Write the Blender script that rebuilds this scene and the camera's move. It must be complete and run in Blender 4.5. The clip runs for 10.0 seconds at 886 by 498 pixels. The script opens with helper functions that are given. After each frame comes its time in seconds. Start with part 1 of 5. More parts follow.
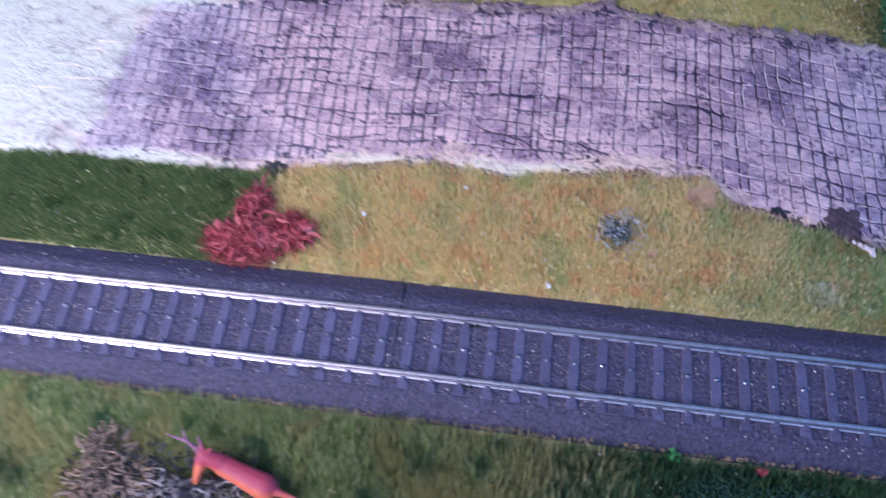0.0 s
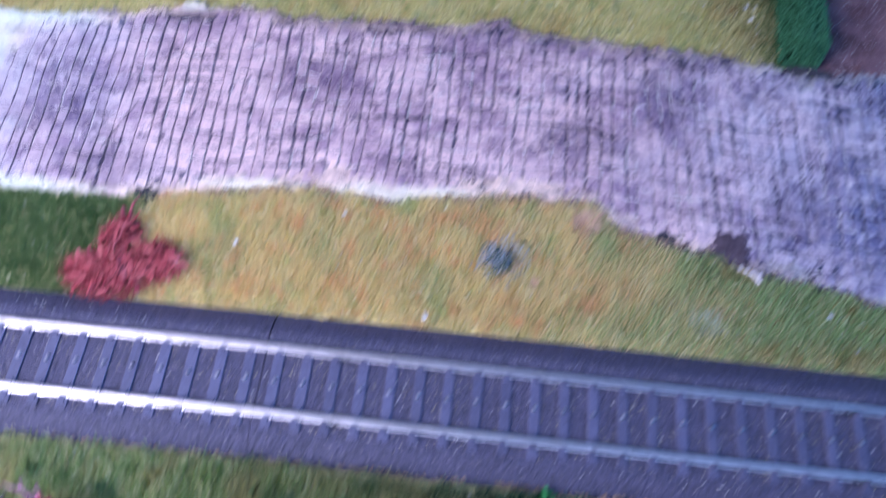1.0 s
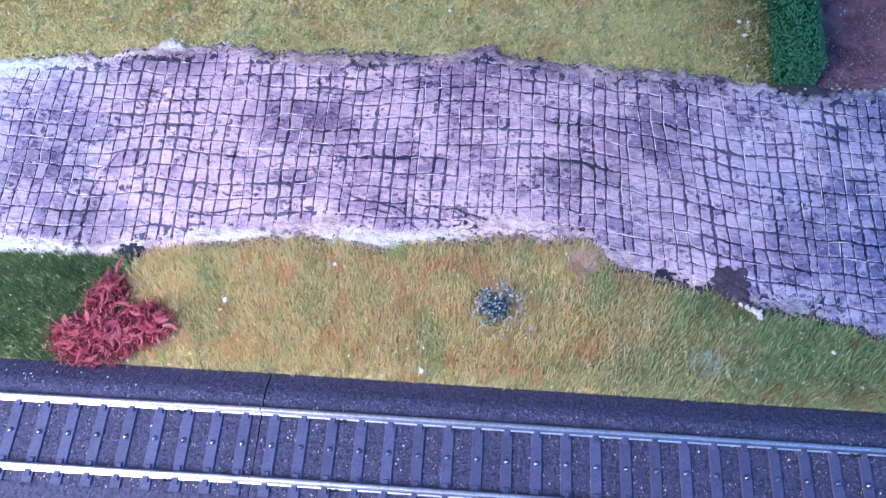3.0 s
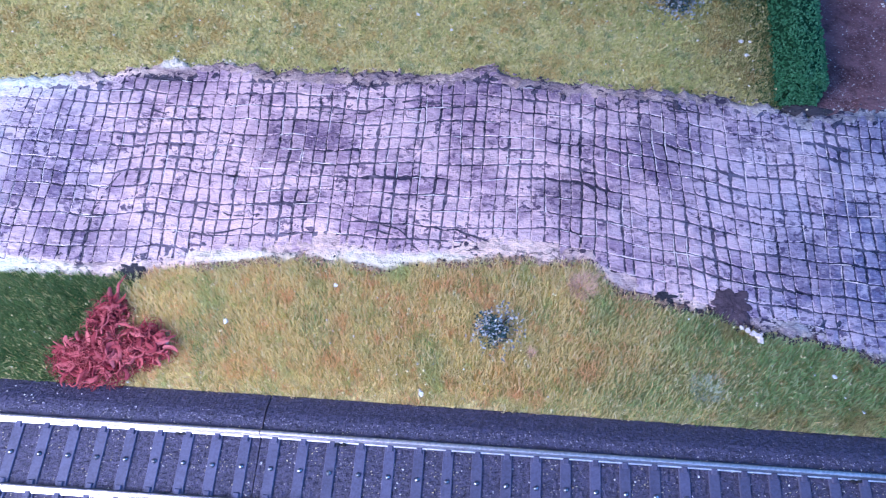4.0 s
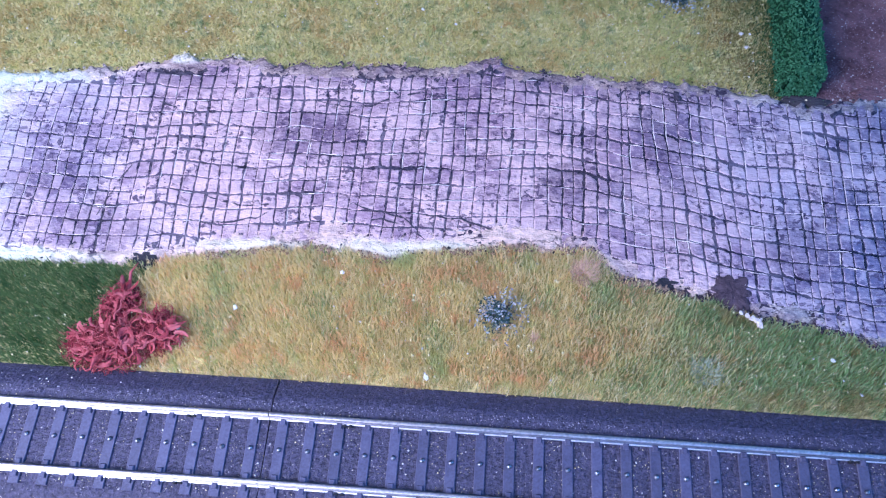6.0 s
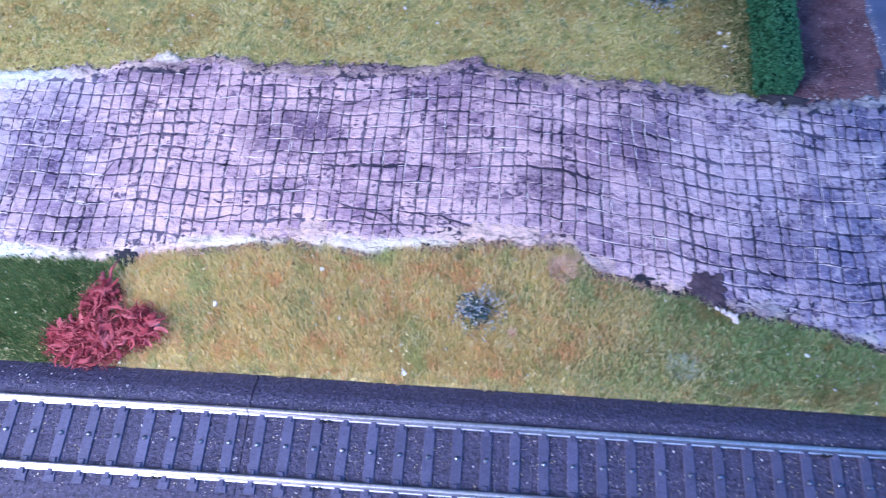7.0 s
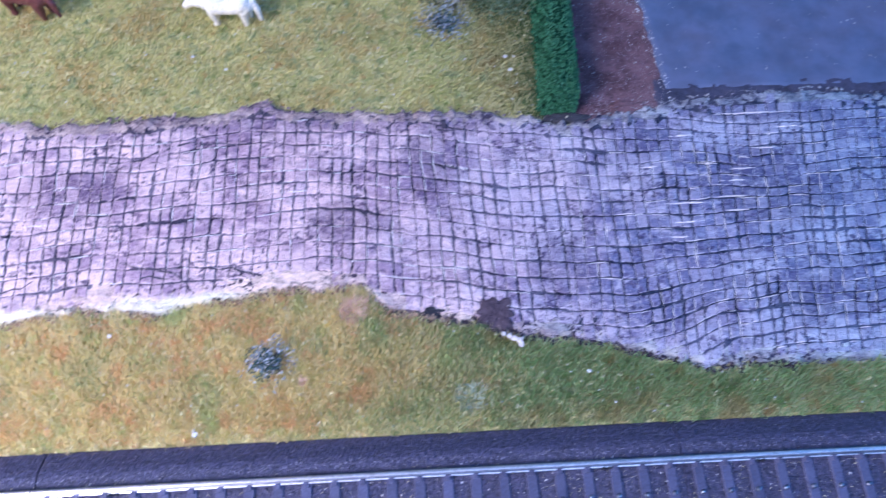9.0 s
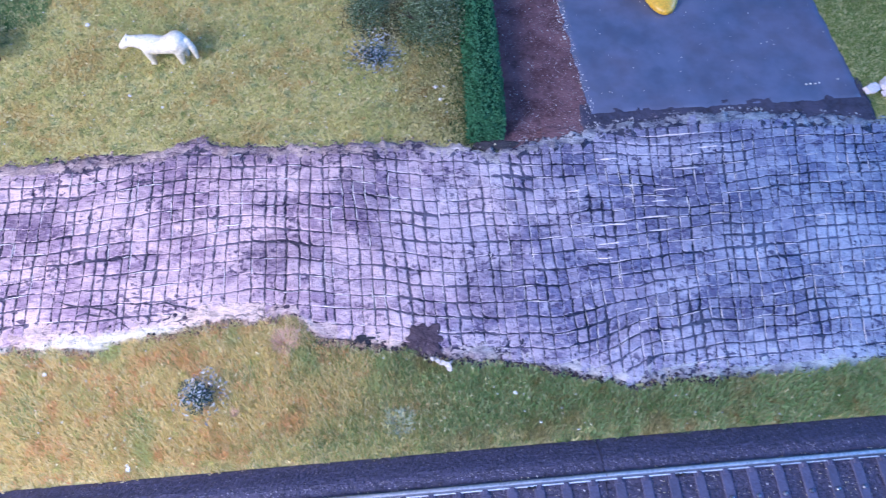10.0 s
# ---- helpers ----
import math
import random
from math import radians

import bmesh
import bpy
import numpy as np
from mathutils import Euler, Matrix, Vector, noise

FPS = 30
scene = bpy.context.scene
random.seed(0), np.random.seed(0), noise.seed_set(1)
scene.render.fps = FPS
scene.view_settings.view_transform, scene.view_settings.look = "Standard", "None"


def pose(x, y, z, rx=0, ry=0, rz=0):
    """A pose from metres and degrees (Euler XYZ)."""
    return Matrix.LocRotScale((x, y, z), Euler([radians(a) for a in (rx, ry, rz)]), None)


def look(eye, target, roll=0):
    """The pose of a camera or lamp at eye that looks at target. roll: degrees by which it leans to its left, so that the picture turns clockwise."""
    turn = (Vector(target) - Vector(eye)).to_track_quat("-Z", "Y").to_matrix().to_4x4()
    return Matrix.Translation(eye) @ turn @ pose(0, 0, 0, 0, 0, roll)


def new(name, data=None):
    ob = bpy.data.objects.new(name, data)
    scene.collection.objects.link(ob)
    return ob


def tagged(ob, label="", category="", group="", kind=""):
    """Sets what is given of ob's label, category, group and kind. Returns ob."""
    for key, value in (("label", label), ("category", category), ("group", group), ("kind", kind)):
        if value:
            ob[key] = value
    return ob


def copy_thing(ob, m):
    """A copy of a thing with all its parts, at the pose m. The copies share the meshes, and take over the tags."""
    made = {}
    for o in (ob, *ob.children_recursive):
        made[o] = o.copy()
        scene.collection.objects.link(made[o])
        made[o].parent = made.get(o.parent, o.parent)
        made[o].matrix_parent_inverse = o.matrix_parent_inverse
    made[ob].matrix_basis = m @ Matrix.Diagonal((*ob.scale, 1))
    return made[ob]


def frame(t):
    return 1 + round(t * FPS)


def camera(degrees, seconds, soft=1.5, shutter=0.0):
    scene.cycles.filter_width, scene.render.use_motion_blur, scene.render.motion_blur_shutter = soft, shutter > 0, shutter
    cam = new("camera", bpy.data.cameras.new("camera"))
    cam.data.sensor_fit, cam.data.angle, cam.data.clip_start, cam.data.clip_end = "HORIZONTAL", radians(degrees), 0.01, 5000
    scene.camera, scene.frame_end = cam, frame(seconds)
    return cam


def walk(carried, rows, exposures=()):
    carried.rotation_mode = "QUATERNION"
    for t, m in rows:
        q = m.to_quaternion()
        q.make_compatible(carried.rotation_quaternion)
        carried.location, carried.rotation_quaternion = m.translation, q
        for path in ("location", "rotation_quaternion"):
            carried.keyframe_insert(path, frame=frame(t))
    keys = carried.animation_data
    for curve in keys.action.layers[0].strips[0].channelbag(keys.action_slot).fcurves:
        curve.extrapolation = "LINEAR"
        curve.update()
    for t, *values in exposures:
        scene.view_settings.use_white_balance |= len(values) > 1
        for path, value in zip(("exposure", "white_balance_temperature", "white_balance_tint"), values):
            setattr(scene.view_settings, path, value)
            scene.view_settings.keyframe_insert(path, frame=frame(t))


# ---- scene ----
cam = camera(59.0, 10.0, soft=1.2, shutter=0.9)
PATH = [
    (0, (0.02552, -0.07236, 0.20478), (0.01090, 0.01808, 0.02700), -1.66),
    (0.2, (0.02936, -0.07272, 0.19792), (0.01598, 0.01820, 0.02028), -0.78),
    (0.5, (0.03676, -0.06942, 0.19010), (0.02242, 0.01773, 0.01065), -1.30),
    (0.7, (0.04260, -0.06945, 0.19011), (0.03296, 0.01987, 0.01142), 0.69),
    (1, (0.05110, -0.06083, 0.19850), (0.04344, 0.03344, 0.02228), 1.92),
    (1.2, (0.05594, -0.05265, 0.20560), (0.04885, 0.04300, 0.03010), 1.47),
    (1.5, (0.05647, -0.04415, 0.20855), (0.04882, 0.04757, 0.03099), 0.24),
    (2, (0.05320, -0.04204, 0.20414), (0.04367, 0.04603, 0.02482), -1.38),
    (2.5, (0.04816, -0.04198, 0.20520), (0.04036, 0.04627, 0.02589), -0.45),
    (2.7, (0.05011, -0.04124, 0.20349), (0.04290, 0.04607, 0.02370), -0.48),
    (3.8, (0.05150, -0.03453, 0.20782), (0.04482, 0.05373, 0.02847), -0.31),
    (4, (0.05151, -0.03451, 0.20655), (0.04362, 0.05375, 0.02726), -0.76),
    (4.5, (0.05385, -0.03626, 0.20788), (0.04519, 0.05220, 0.02872), -1.62),
    (5, (0.05256, -0.03861, 0.20797), (0.04317, 0.05022, 0.02902), -1.76),
    (5.5, (0.05204, -0.03886, 0.20924), (0.04238, 0.04877, 0.02972), -1.93),
    (5.7, (0.05252, -0.04113, 0.20890), (0.04239, 0.04826, 0.03027), -2.20),
    (6.8, (0.05557, -0.03882, 0.20824), (0.04608, 0.04878, 0.02869), -1.49),
    (7, (0.05790, -0.04237, 0.20924), (0.04908, 0.04717, 0.03062), -1.39),
    (7.2, (0.06030, -0.04346, 0.20974), (0.05434, 0.04680, 0.03136), -0.09),
    (7.5, (0.06946, -0.03759, 0.21014), (0.06634, 0.05162, 0.03117), 0.39),
    (7.7, (0.07304, -0.03429, 0.20997), (0.07177, 0.05410, 0.03056), 1.06),
    (8, (0.08350, -0.03088, 0.21133), (0.08483, 0.05726, 0.03180), 1.05),
    (8.5, (0.09130, -0.03186, 0.21371), (0.09610, 0.05670, 0.03445), 1.86),
    (9, (0.10191, -0.03072, 0.21700), (0.10898, 0.05842, 0.03810), 1.85),
    (9.5, (0.11258, -0.03000, 0.22172), (0.12120, 0.06205, 0.04438), 1.49),
    (10, (0.12036, -0.03152, 0.22457), (0.13043, 0.06100, 0.04754), 1.51),
]
walk(cam, [(t, look(eye, target, roll)) for t, eye, target, roll in PATH],
     [(0.0, -0.60, 6350, 9), (0.5, -0.50, 6100, 6), (1.0, -0.27, 5980, 4), (1.5, -0.21, 5740, 3), (7.0, -0.18, 5680, 3), (8.5, -0.05, 5820, 3), (10.0, 0.07, 6020, 4)])

# ---- light ----
world = bpy.data.worlds.new("room_air")
world.use_nodes = True
scene.world = world
world.node_tree.nodes["Background"].inputs["Color"].default_value = (0.25, 0.48, 1.0, 1)
world.node_tree.nodes["Background"].inputs["Strength"].default_value = 0.39
scene.view_settings.exposure = 0.0


def area_lamp(name, eye, target, sx, sy, watts, colour):
    data = bpy.data.lights.new(name, "AREA")
    data.shape, data.size, data.size_y = "RECTANGLE", sx, sy
    data.energy, data.color = watts, colour
    ob = new(name, data)
    ob.matrix_basis = look(eye, target)
    return ob


# the lamp that hangs over the layout beside the white end of the road
area_lamp("layout_lamp", (-0.255, -0.165, 0.325), (0.0, 0.05, 0.0), 0.29, 0.27, 5.8, (0.80, 0.765, 1.07))
# unseen side lamp, added for blue fill
area_lamp("blue_side_fill", (2.12, 0.4, 0.85), (0.0, 0.1, 0.0), 1.3, 1.0, 34.0, (0.13, 0.38, 1.08))
# no lamp is known overhead; this one only adds pale blue fill
area_lamp("overhead_fill", (0.35, -0.75, 1.52), (0.1, 0.1, 0.0), 1.2, 0.5, 12.0, (0.34, 0.49, 1.06))

# ---- materials ----
MM = 0.001


def shader(name):
    m = bpy.data.materials.new(name)
    m.use_nodes = True
    nt = m.node_tree
    return m, nt, nt.nodes["Principled BSDF"]


def node(nt, kind, **sets):
    n = nt.nodes.new(kind)
    for key, value in sets.items():
        n.inputs[key.replace("_", " ")].default_value = value
    return n


def place(nt, stretch=(1, 1, 1)):
    g = nt.nodes.new("ShaderNodeNewGeometry")
    m = nt.nodes.new("ShaderNodeMapping")
    m.inputs["Scale"].default_value = stretch
    nt.links.new(g.outputs["Position"], m.inputs["Vector"])
    return m.outputs["Vector"]


def noise_of(nt, size_mm, detail=4.0, rough=0.6, stretch=(1, 1, 1)):
    n = node(nt, "ShaderNodeTexNoise", Scale=1000.0 / size_mm, Detail=detail, Roughness=rough)
    nt.links.new(place(nt, stretch), n.inputs["Vector"])
    return n.outputs["Fac"]


def span(nt, value, a, b, lo=0.0, hi=1.0):
    n = nt.nodes.new("ShaderNodeMapRange")
    n.interpolation_type = "SMOOTHSTEP"
    for key, v in (("From Min", a), ("From Max", b), ("To Min", lo), ("To Max", hi)):
        n.inputs[key].default_value = v
    nt.links.new(value, n.inputs["Value"])
    return n.outputs["Result"]


def blend(nt, fac, a, b, kind="MIX"):
    n = nt.nodes.new("ShaderNodeMix")
    n.data_type, n.blend_type = "RGBA", kind
    for sock, v in ((n.inputs[0], fac), (n.inputs[6], a), (n.inputs[7], b)):
        if isinstance(v, (int, float)):
            sock.default_value = v
        elif isinstance(v, tuple):
            sock.default_value = (*v, 1)
        else:
            nt.links.new(v, sock)
    return n.outputs[2]


def sums(nt, op, a, b):
    n = nt.nodes.new("ShaderNodeMath")
    n.operation = op
    for sock, v in ((n.inputs[0], a), (n.inputs[1], b)):
        if isinstance(v, (int, float)):
            sock.default_value = v
        else:
            nt.links.new(v, sock)
    return n.outputs[0]


def relief(nt, bsdf, value, depth_mm, strength=0.7):
    b = nt.nodes.new("ShaderNodeBump")
    b.inputs["Distance"].default_value, b.inputs["Strength"].default_value = depth_mm * MM, strength
    nt.links.new(value, b.inputs["Height"])
    nt.links.new(b.outputs["Normal"], bsdf.inputs["Normal"])


def surface(name, low, high, size, fine, rough=0.85, depth=0.1, metal=0.0, random_piece=0.0, speck=None, specular=0.5):
    """Two colours mixed at two scales, with fine relief."""
    m, nt, bsdf = shader(name)
    big, small = noise_of(nt, size), noise_of(nt, fine, 3.0)
    col = blend(nt, span(nt, big, 0.32, 0.68), low, high)
    col = blend(nt, span(nt, small, 0.3, 0.7, 0.0, 0.55), col, blend(nt, 0.5, low, high), "MIX")
    col = blend(nt, 0.5, col, blend(nt, span(nt, small, 0.25, 0.75), (0.55, 0.55, 0.55), (1.35, 1.35, 1.35)), "MULTIPLY")
    if speck:
        col = blend(nt, span(nt, noise_of(nt, fine * 0.9, 2.0), 0.68, 0.72), col, speck)
    if random_piece:
        oi = nt.nodes.new("ShaderNodeObjectInfo")
        f = span(nt, oi.outputs["Random"], 0.0, 1.0, 1.0 - random_piece, 1.0 + random_piece)
        g = nt.nodes.new("ShaderNodeCombineColor")
        for k in range(3):
            nt.links.new(f, g.inputs[k])
        col = blend(nt, 1.0, col, g.outputs[0], "MULTIPLY")
    nt.links.new(col, bsdf.inputs["Base Color"])
    bsdf.inputs["Roughness"].default_value, bsdf.inputs["Metallic"].default_value = rough, metal
    bsdf.inputs["Specular IOR Level"].default_value = specular
    relief(nt, bsdf, small, depth)
    return m


# stains and painted-in light of the plaster: x, y, half width, half depth in mm
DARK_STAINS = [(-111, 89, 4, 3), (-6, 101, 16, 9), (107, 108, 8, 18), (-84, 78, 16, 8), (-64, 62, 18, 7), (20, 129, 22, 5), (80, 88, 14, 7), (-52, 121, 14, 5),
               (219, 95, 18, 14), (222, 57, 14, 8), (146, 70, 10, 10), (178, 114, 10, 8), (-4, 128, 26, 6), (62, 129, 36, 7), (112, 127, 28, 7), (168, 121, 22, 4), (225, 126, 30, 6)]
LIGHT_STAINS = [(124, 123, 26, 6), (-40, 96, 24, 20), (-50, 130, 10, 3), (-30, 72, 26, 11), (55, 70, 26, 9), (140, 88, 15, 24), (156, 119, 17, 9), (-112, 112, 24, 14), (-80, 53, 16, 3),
                (172, 100, 10, 10), (263, 80, 14, 9), (249, 41, 30, 5), (210, 119, 22, 9), (229, 82, 12, 9), (204, 66, 8, 8), (268, 56, 16, 10)]
# cool, dim light on the road's ends, put into the plaster colour
COOL_DIM_LIGHT = [(232, 88, 60, 46), (310, 80, 60, 60), (170, 62, 30, 16), (176, 92, 22, 36)]
HALF_DIM_LIGHT = [(-92, 86, 22, 34), (110, 84, 20, 17), (182, 86, 28, 48), (176, 62, 34, 24), (112, 100, 16, 26)]
# bare white plaster; the large left spot also paints in the lamp's glare
WHITE_STAINS_AND_GLARE = [(-52, 129, 7, 3), (-32, 131.5, 5, 2), (-155, 84, 52, 64), (-104, 118, 20, 7), (-86, 52, 22, 3), (-48, 131, 9, 3), (40, 61, 34, 4), (-10, 59, 26, 3)]


def stain(nt, spots):
    total = None
    warp = noise_of(nt, 9, 4.0, 0.7)
    g = nt.nodes.new("ShaderNodeNewGeometry")
    sep = nt.nodes.new("ShaderNodeSeparateXYZ")
    nt.links.new(g.outputs["Position"], sep.inputs[0])
    for x, y, a, b in spots:
        dx = sums(nt, "MULTIPLY", sums(nt, "SUBTRACT", sep.outputs[0], x * MM), 1000.0 / a)
        dy = sums(nt, "MULTIPLY", sums(nt, "SUBTRACT", sep.outputs[1], y * MM), 1000.0 / b)
        d = sums(nt, "ADD", sums(nt, "MULTIPLY", dx, dx), sums(nt, "MULTIPLY", dy, dy))
        d = sums(nt, "ADD", d, sums(nt, "MULTIPLY", sums(nt, "SUBTRACT", warp, 0.5), 3.2))
        f = span(nt, d, 0.1, 1.7, 1.0, 0.0)
        total = f if total is None else sums(nt, "MAXIMUM", total, f)
    return total


def plaster(name, light, mid, dark, pieces, wash=1.0):
    m, nt, bsdf = shader(name)
    big = noise_of(nt, 22, 5.0, 0.7, (0.7, 1.2, 1))
    smear = noise_of(nt, 7.5, 6.0, 0.72, (0.75, 1.15, 1))
    streak = noise_of(nt, 2.6, 6.0, 0.78, (0.75, 1.15, 1))
    fine = noise_of(nt, 0.55, 4.0, 0.75)
    chip = noise_of(nt, 1.3, 3.0, 0.6)
    rub = noise_of(nt, 0.9, 5.0, 0.75, (0.6, 1.3, 1))
    fleck = noise_of(nt, 1.7, 2.5, 0.6, (0.8, 1.1, 1))
    flock = noise_of(nt, 15, 3.0, 0.6)
    col = blend(nt, span(nt, big, 0.43, 0.57), mid, light)
    col = blend(nt, sums(nt, "MULTIPLY", stain(nt, COOL_DIM_LIGHT), 0.6), col, tuple(k * c for k, c in zip((1.4, 2.0, 1.60), dark)))
    col = blend(nt, sums(nt, "MULTIPLY", stain(nt, HALF_DIM_LIGHT), 0.34), col, tuple(k * c for k, c in zip((1.1, 1.45, 1.60), dark)))
    col = blend(nt, sums(nt, "MULTIPLY", stain(nt, LIGHT_STAINS), 0.85), col, light)
    col = blend(nt, span(nt, smear, 0.50, 0.62, 0.0, 0.34 * wash), col, dark)
    col = blend(nt, span(nt, smear, 0.47, 0.40, 0.0, 0.6), col, light)
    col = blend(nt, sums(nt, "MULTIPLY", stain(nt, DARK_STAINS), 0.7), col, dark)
    col = blend(nt, span(nt, streak, 0.54, 0.62, 0.0, 0.15 * wash), col, dark)
    col = blend(nt, span(nt, streak, 0.46, 0.37, 0.0, 0.35), col, light)
    col = blend(nt, span(nt, rub, 0.545, 0.59, 0.0, 0.36), col, light)
    col = blend(nt, span(nt, rub, 0.43, 0.35, 0.0, 0.18 * wash), col, dark)
    marks = sums(nt, "MULTIPLY", span(nt, fleck, 0.565, 0.585), span(nt, flock, 0.46, 0.55, 0.08, 1.0))
    col = blend(nt, sums(nt, "MULTIPLY", marks, 0.85 * wash), col, tuple(0.8 * c for c in dark))
    col = blend(nt, span(nt, fine, 0.54, 0.62, 0.0, 0.12 * wash), col, dark)
    web = nt.nodes.new("ShaderNodeTexVoronoi")
    web.feature = "DISTANCE_TO_EDGE"
    web.inputs["Scale"].default_value = 1000.0 / 15
    shift = node(nt, "ShaderNodeTexNoise", Scale=1000.0 / 11, Detail=5.0, Roughness=0.65)
    nt.links.new(place(nt), shift.inputs["Vector"])
    off = nt.nodes.new("ShaderNodeVectorMath")
    off.operation = "MULTIPLY_ADD"
    off.inputs[1].default_value = (0.016, 0.016, 0.0)
    nt.links.new(shift.outputs["Color"], off.inputs[0])
    nt.links.new(place(nt, (0.55, 1.1, 1)), off.inputs[2])
    nt.links.new(off.outputs[0], web.inputs["Vector"])
    crack = sums(nt, "MULTIPLY", span(nt, web.outputs["Distance"], 0.012, 0.030, 1.0, 0.0), span(nt, noise_of(nt, 13, 2.0), 0.50, 0.58))
    col = blend(nt, sums(nt, "MULTIPLY", crack, 0.6), col, dark)
    bare = tuple(min(0.87, k * c) for k, c in zip((1.16, 1.16, 1.10), light))
    col = blend(nt, sums(nt, "MULTIPLY", stain(nt, WHITE_STAINS_AND_GLARE), 0.88), col, bare)
    if pieces:
        oi = nt.nodes.new("ShaderNodeObjectInfo")
        isl = nt.nodes.new("ShaderNodeNewGeometry")
        r = sums(nt, "FRACT", sums(nt, "ADD", oi.outputs["Random"], isl.outputs["Random Per Island"]), 0.0)
        col = blend(nt, span(nt, r, 0.0, 1.0, 0.0, 0.34), col, mid)
        col = blend(nt, span(nt, r, 0.7, 1.0, 0.0, 0.34), col, light)
        at = nt.nodes.new("ShaderNodeAttribute")
        at.attribute_name = "rim"
        f = sums(nt, "ADD", at.outputs["Fac"], sums(nt, "MULTIPLY", sums(nt, "SUBTRACT", sums(nt, "ADD", streak, chip), 1.0), 2.4))
        col = blend(nt, span(nt, f, 0.66, 0.95, 0.0, 0.9), col, tuple(0.85 * c for c in dark))
        # broken pale rim: the highlight on a joint's lip, painted in
        edge = sums(nt, "MULTIPLY", span(nt, at.outputs["Fac"], 0.3, 0.6), span(nt, at.outputs["Fac"], 1.0, 0.9))
        col = blend(nt, sums(nt, "MULTIPLY", edge, span(nt, chip, 0.54, 0.44, 0.0, 0.8)), col, light)
    # cooler, dimmer light towards the asphalt yard and far left, put into the colour
    at_x = nt.nodes.new("ShaderNodeSeparateXYZ")
    nt.links.new(place(nt), at_x.inputs[0])
    drift = sums(nt, "ADD", at_x.outputs[0], sums(nt, "MULTIPLY", sums(nt, "SUBTRACT", noise_of(nt, 40, 4.0, 0.65), 0.5), 0.13))
    col = blend(nt, span(nt, drift, 0.065, 0.185), col, (0.75, 0.94, 1.10), "MULTIPLY")
    col = blend(nt, span(nt, drift, 0.15, 0.30), col, (0.76, 0.98, 1.06), "MULTIPLY")
    col = blend(nt, span(nt, drift, -0.03, -0.10), col, (0.86, 1.0, 1.08), "MULTIPLY")
    nt.links.new(col, bsdf.inputs["Base Color"])
    bsdf.inputs["Roughness"].default_value = 0.27
    trowel = sums(nt, "MULTIPLY", noise_of(nt, 4.5, 4.0, 0.6, (0.8, 1.2, 1)), 3.4)
    rough = sums(nt, "ADD", sums(nt, "ADD", streak, sums(nt, "MULTIPLY", chip, -0.8)), sums(nt, "ADD", sums(nt, "MULTIPLY", fine, 0.4), sums(nt, "MULTIPLY", rub, 0.7)))
    relief(nt, bsdf, sums(nt, "SUBTRACT", sums(nt, "ADD", rough, trowel), sums(nt, "ADD", crack, sums(nt, "MULTIPLY", marks, 0.8))), 0.42, 0.9)
    return m


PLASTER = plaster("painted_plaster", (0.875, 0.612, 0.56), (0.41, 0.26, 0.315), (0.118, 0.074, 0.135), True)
EDGE_PLASTER = plaster("bare_plaster", (0.93, 0.67, 0.52), (0.52, 0.35, 0.32), (0.10, 0.066, 0.09), False, 1.35)
GROOVE = plaster("groove_wash", (0.20, 0.155, 0.19), (0.054, 0.042, 0.068), (0.015, 0.011, 0.022), False, 0.9)
CRACK_WASH = surface("crack_wash", (0.038, 0.027, 0.042), (0.08, 0.058, 0.08), 4, 0.6, 0.6, 0.1)
RIDGE_PLASTER = surface("chalk_white_plaster", (0.74, 0.63, 0.58), (0.87, 0.78, 0.71), 5, 0.7, 0.4, 0.1)
SOIL = surface("brown_soil", (0.078, 0.032, 0.036), (0.23, 0.122, 0.126), 9, 1.0, 0.95, 0.9, speck=(0.34, 0.27, 0.28))
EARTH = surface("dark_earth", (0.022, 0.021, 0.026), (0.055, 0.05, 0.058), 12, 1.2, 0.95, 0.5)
STRIP_EARTH = surface("bluish_dark_earth", (0.030, 0.028, 0.045), (0.075, 0.068, 0.105), 9, 1.4, 0.8, 0.5)
PATCH_SOIL = surface("bare_soil", (0.042, 0.026, 0.036), (0.12, 0.08, 0.095), 5, 0.9, 0.95, 0.6, speck=(0.3, 0.25, 0.27))
TURF_BASE = surface("turf_mat", (0.62, 0.56, 0.24), (0.76, 0.66, 0.33), 16, 1.0, 0.95, 0.4)
ASPHALT = surface("smooth_asphalt", (0.102, 0.136, 0.212), (0.148, 0.150, 0.212), 30, 11, 0.34, 0.02)
BALLAST = surface("ballast_plastic", (0.023, 0.020, 0.039), (0.084, 0.076, 0.134), 1.1, 0.6, 0.62, 0.6, speck=(0.45, 0.41, 0.38))
SLEEPER = surface("sleeper_plastic", (0.072, 0.071, 0.124), (0.104, 0.102, 0.168), 5, 0.7, 0.5, 0.06, random_piece=0.12)
STEEL = surface("rail_steel", (0.86, 0.78, 0.76), (0.95, 0.88, 0.86), 6, 0.8, 0.38, 0.01, metal=1.0)
STUD_STEEL = surface("stud_steel", (0.28, 0.28, 0.30), (0.46, 0.46, 0.48), 2, 0.5, 0.28, 0.01, metal=1.0)
RAIL_SIDE = surface("dull_rail_side", (0.15, 0.14, 0.155), (0.26, 0.245, 0.26), 4, 0.7, 0.42, 0.02, metal=1.0)
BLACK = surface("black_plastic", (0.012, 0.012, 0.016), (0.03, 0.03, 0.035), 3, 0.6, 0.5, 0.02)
BALLAST_GRAIN = surface("pale_ballast_grain", (0.16, 0.15, 0.21), (0.42, 0.39, 0.45), 2, 0.6, 0.5, 0.05)
CRUMB = surface("pale_crumbs", (0.62, 0.58, 0.52), (0.85, 0.82, 0.78), 3, 0.6, 0.9, 0.05)
